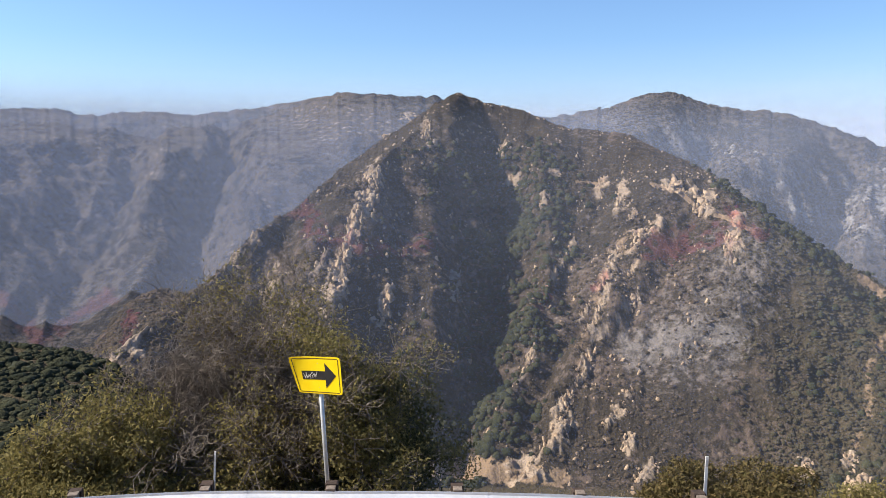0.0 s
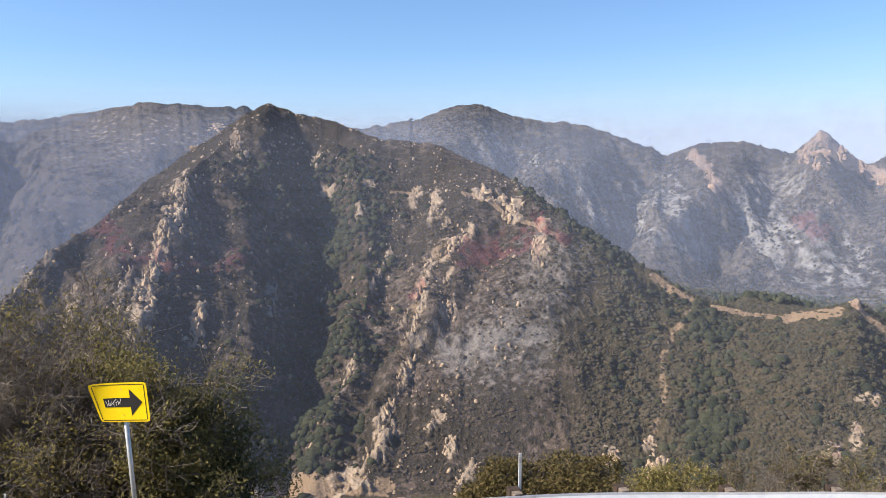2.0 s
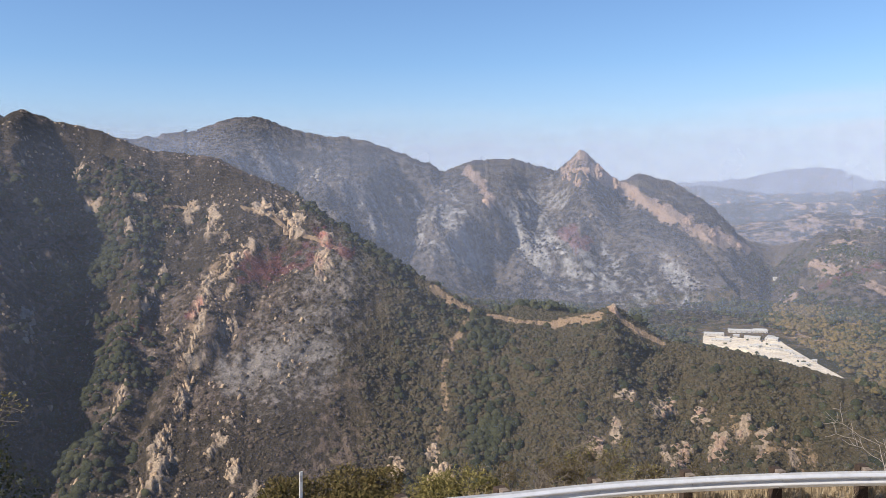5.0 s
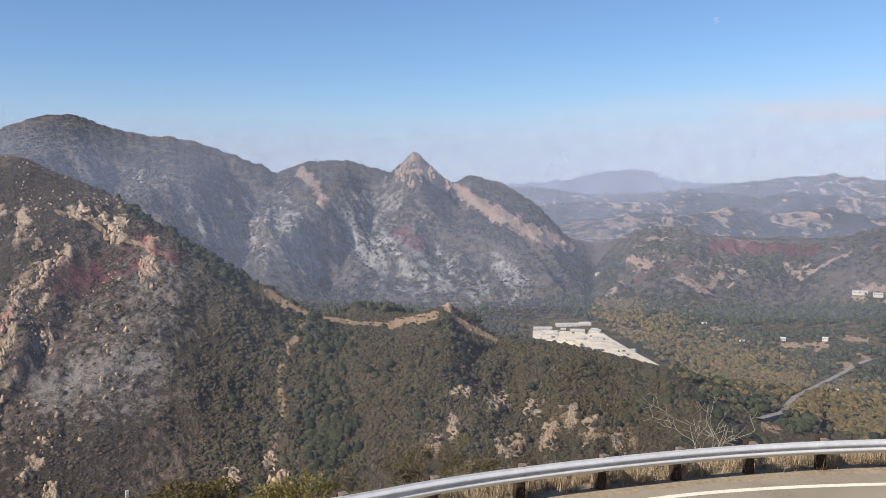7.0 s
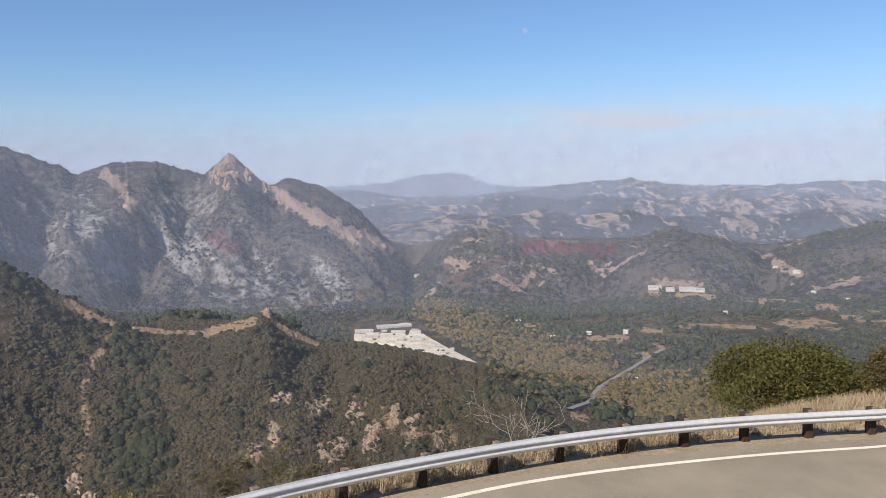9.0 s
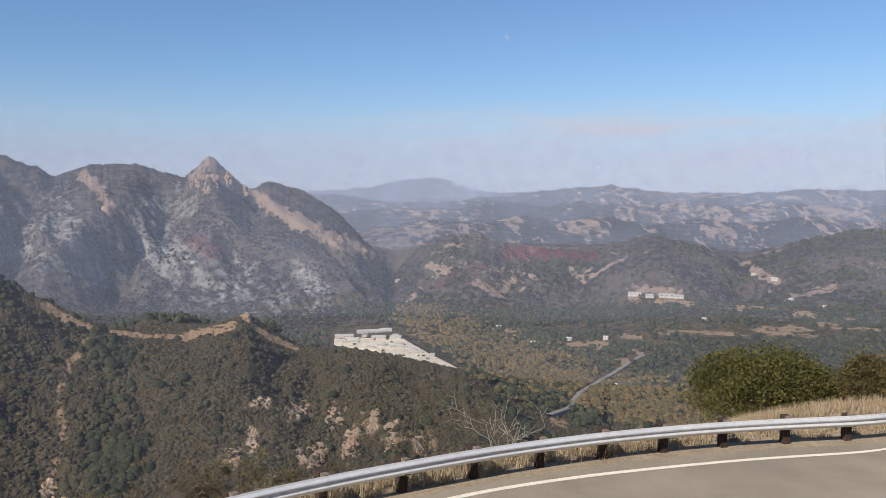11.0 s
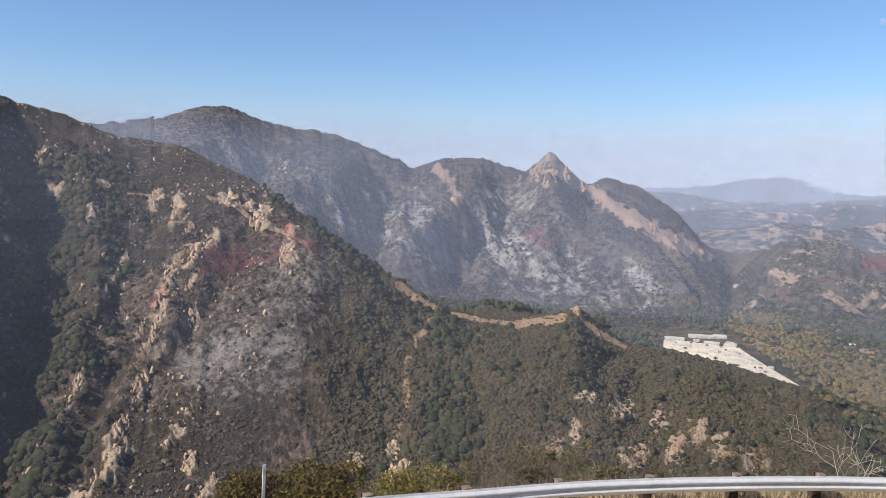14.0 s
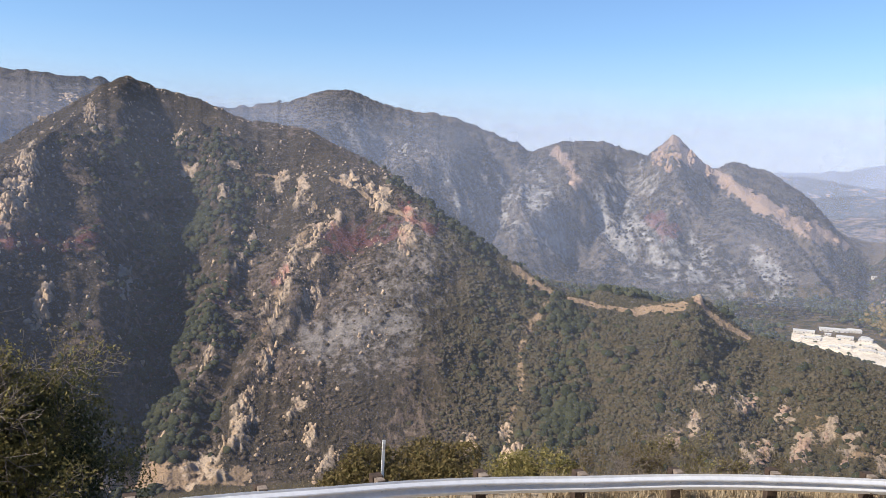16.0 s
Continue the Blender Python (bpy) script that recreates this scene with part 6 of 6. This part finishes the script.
rim_rs = np.random.RandomState(44)
rim = np.array([yard_at(b, np.interp(b, (45.2, 50.0, 53.4), (-10.36, -11.14, -12.24)))[:] for b in rim_rs.uniform(45.2, 53.4, 110)])
clumps("yard_hedge", rim + rim_rs.normal(size=rim.shape) * np.array([3, 3, 0.5]) + np.array([0, 0, 1.6]), rim_rs.uniform(1.6, 3.6, len(rim)), WOOD_GREEN, 45, "dark oaks along the edge of the pale yard", "trees", 0.9)


def valley_road():
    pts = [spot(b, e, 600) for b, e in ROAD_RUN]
    fine = []
    for p, q in zip(pts, pts[1:]):
        fine += [p.lerp(q, i / 6) for i in range(6)]
    fine.append(pts[-1])
    bm = bmesh.new()
    rows = []
    for i, p in enumerate(fine):
        d = (fine[min(i + 1, len(fine) - 1)] - fine[max(i - 1, 0)]).normalized()
        n = Vector((d.y, -d.x, 0)).normalized()
        z = p.z + 1.6
        rows.append([bm.verts.new((p.x + n.x * w, p.y + n.y * w, z - (abs(w) > 3) * 3)) for w in (-3.6, -2.8, 2.8, 3.6)])
    for a, b in zip(rows, rows[1:]):
        for j in range(3):
            bm.faces.new((a[j], a[j + 1], b[j + 1], b[j]))
    bmesh.ops.recalc_face_normals(bm, faces=bm.faces)
    tagged(mesh_object("valley_road", bm, PALE_ROAD), "pale road winding between trees on the valley floor", "road", kind="structure")


PALE_ROAD = plain_material("pale_far_asphalt", (0.16, 0.145, 0.13), (0.25, 0.225, 0.2), 0.2, 0.9, relief=0.05)
valley_road()

# ---- daytime moon ----
bm = bmesh.new()
bmesh.ops.create_uvsphere(bm, u_segments=24, v_segments=16, radius=17.0)
MOON = plain_material("pale_moon", (0.5, 0.56, 0.66), (0.62, 0.68, 0.78), 0.06, 1.0, spec=0.0, relief=0.0)
MOON.node_tree.nodes["Principled BSDF"].inputs["Alpha"].default_value = 0.12
moon = mesh_object("moon", bm, MOON, True)
moon.location = Vector((math.sin(radians(57.6)) * math.cos(radians(10.8)), math.cos(radians(57.6)) * math.cos(radians(10.8)), math.sin(radians(10.8)))) * 4700
tagged(moon, "faint pale half moon in the daytime sky", "moon")
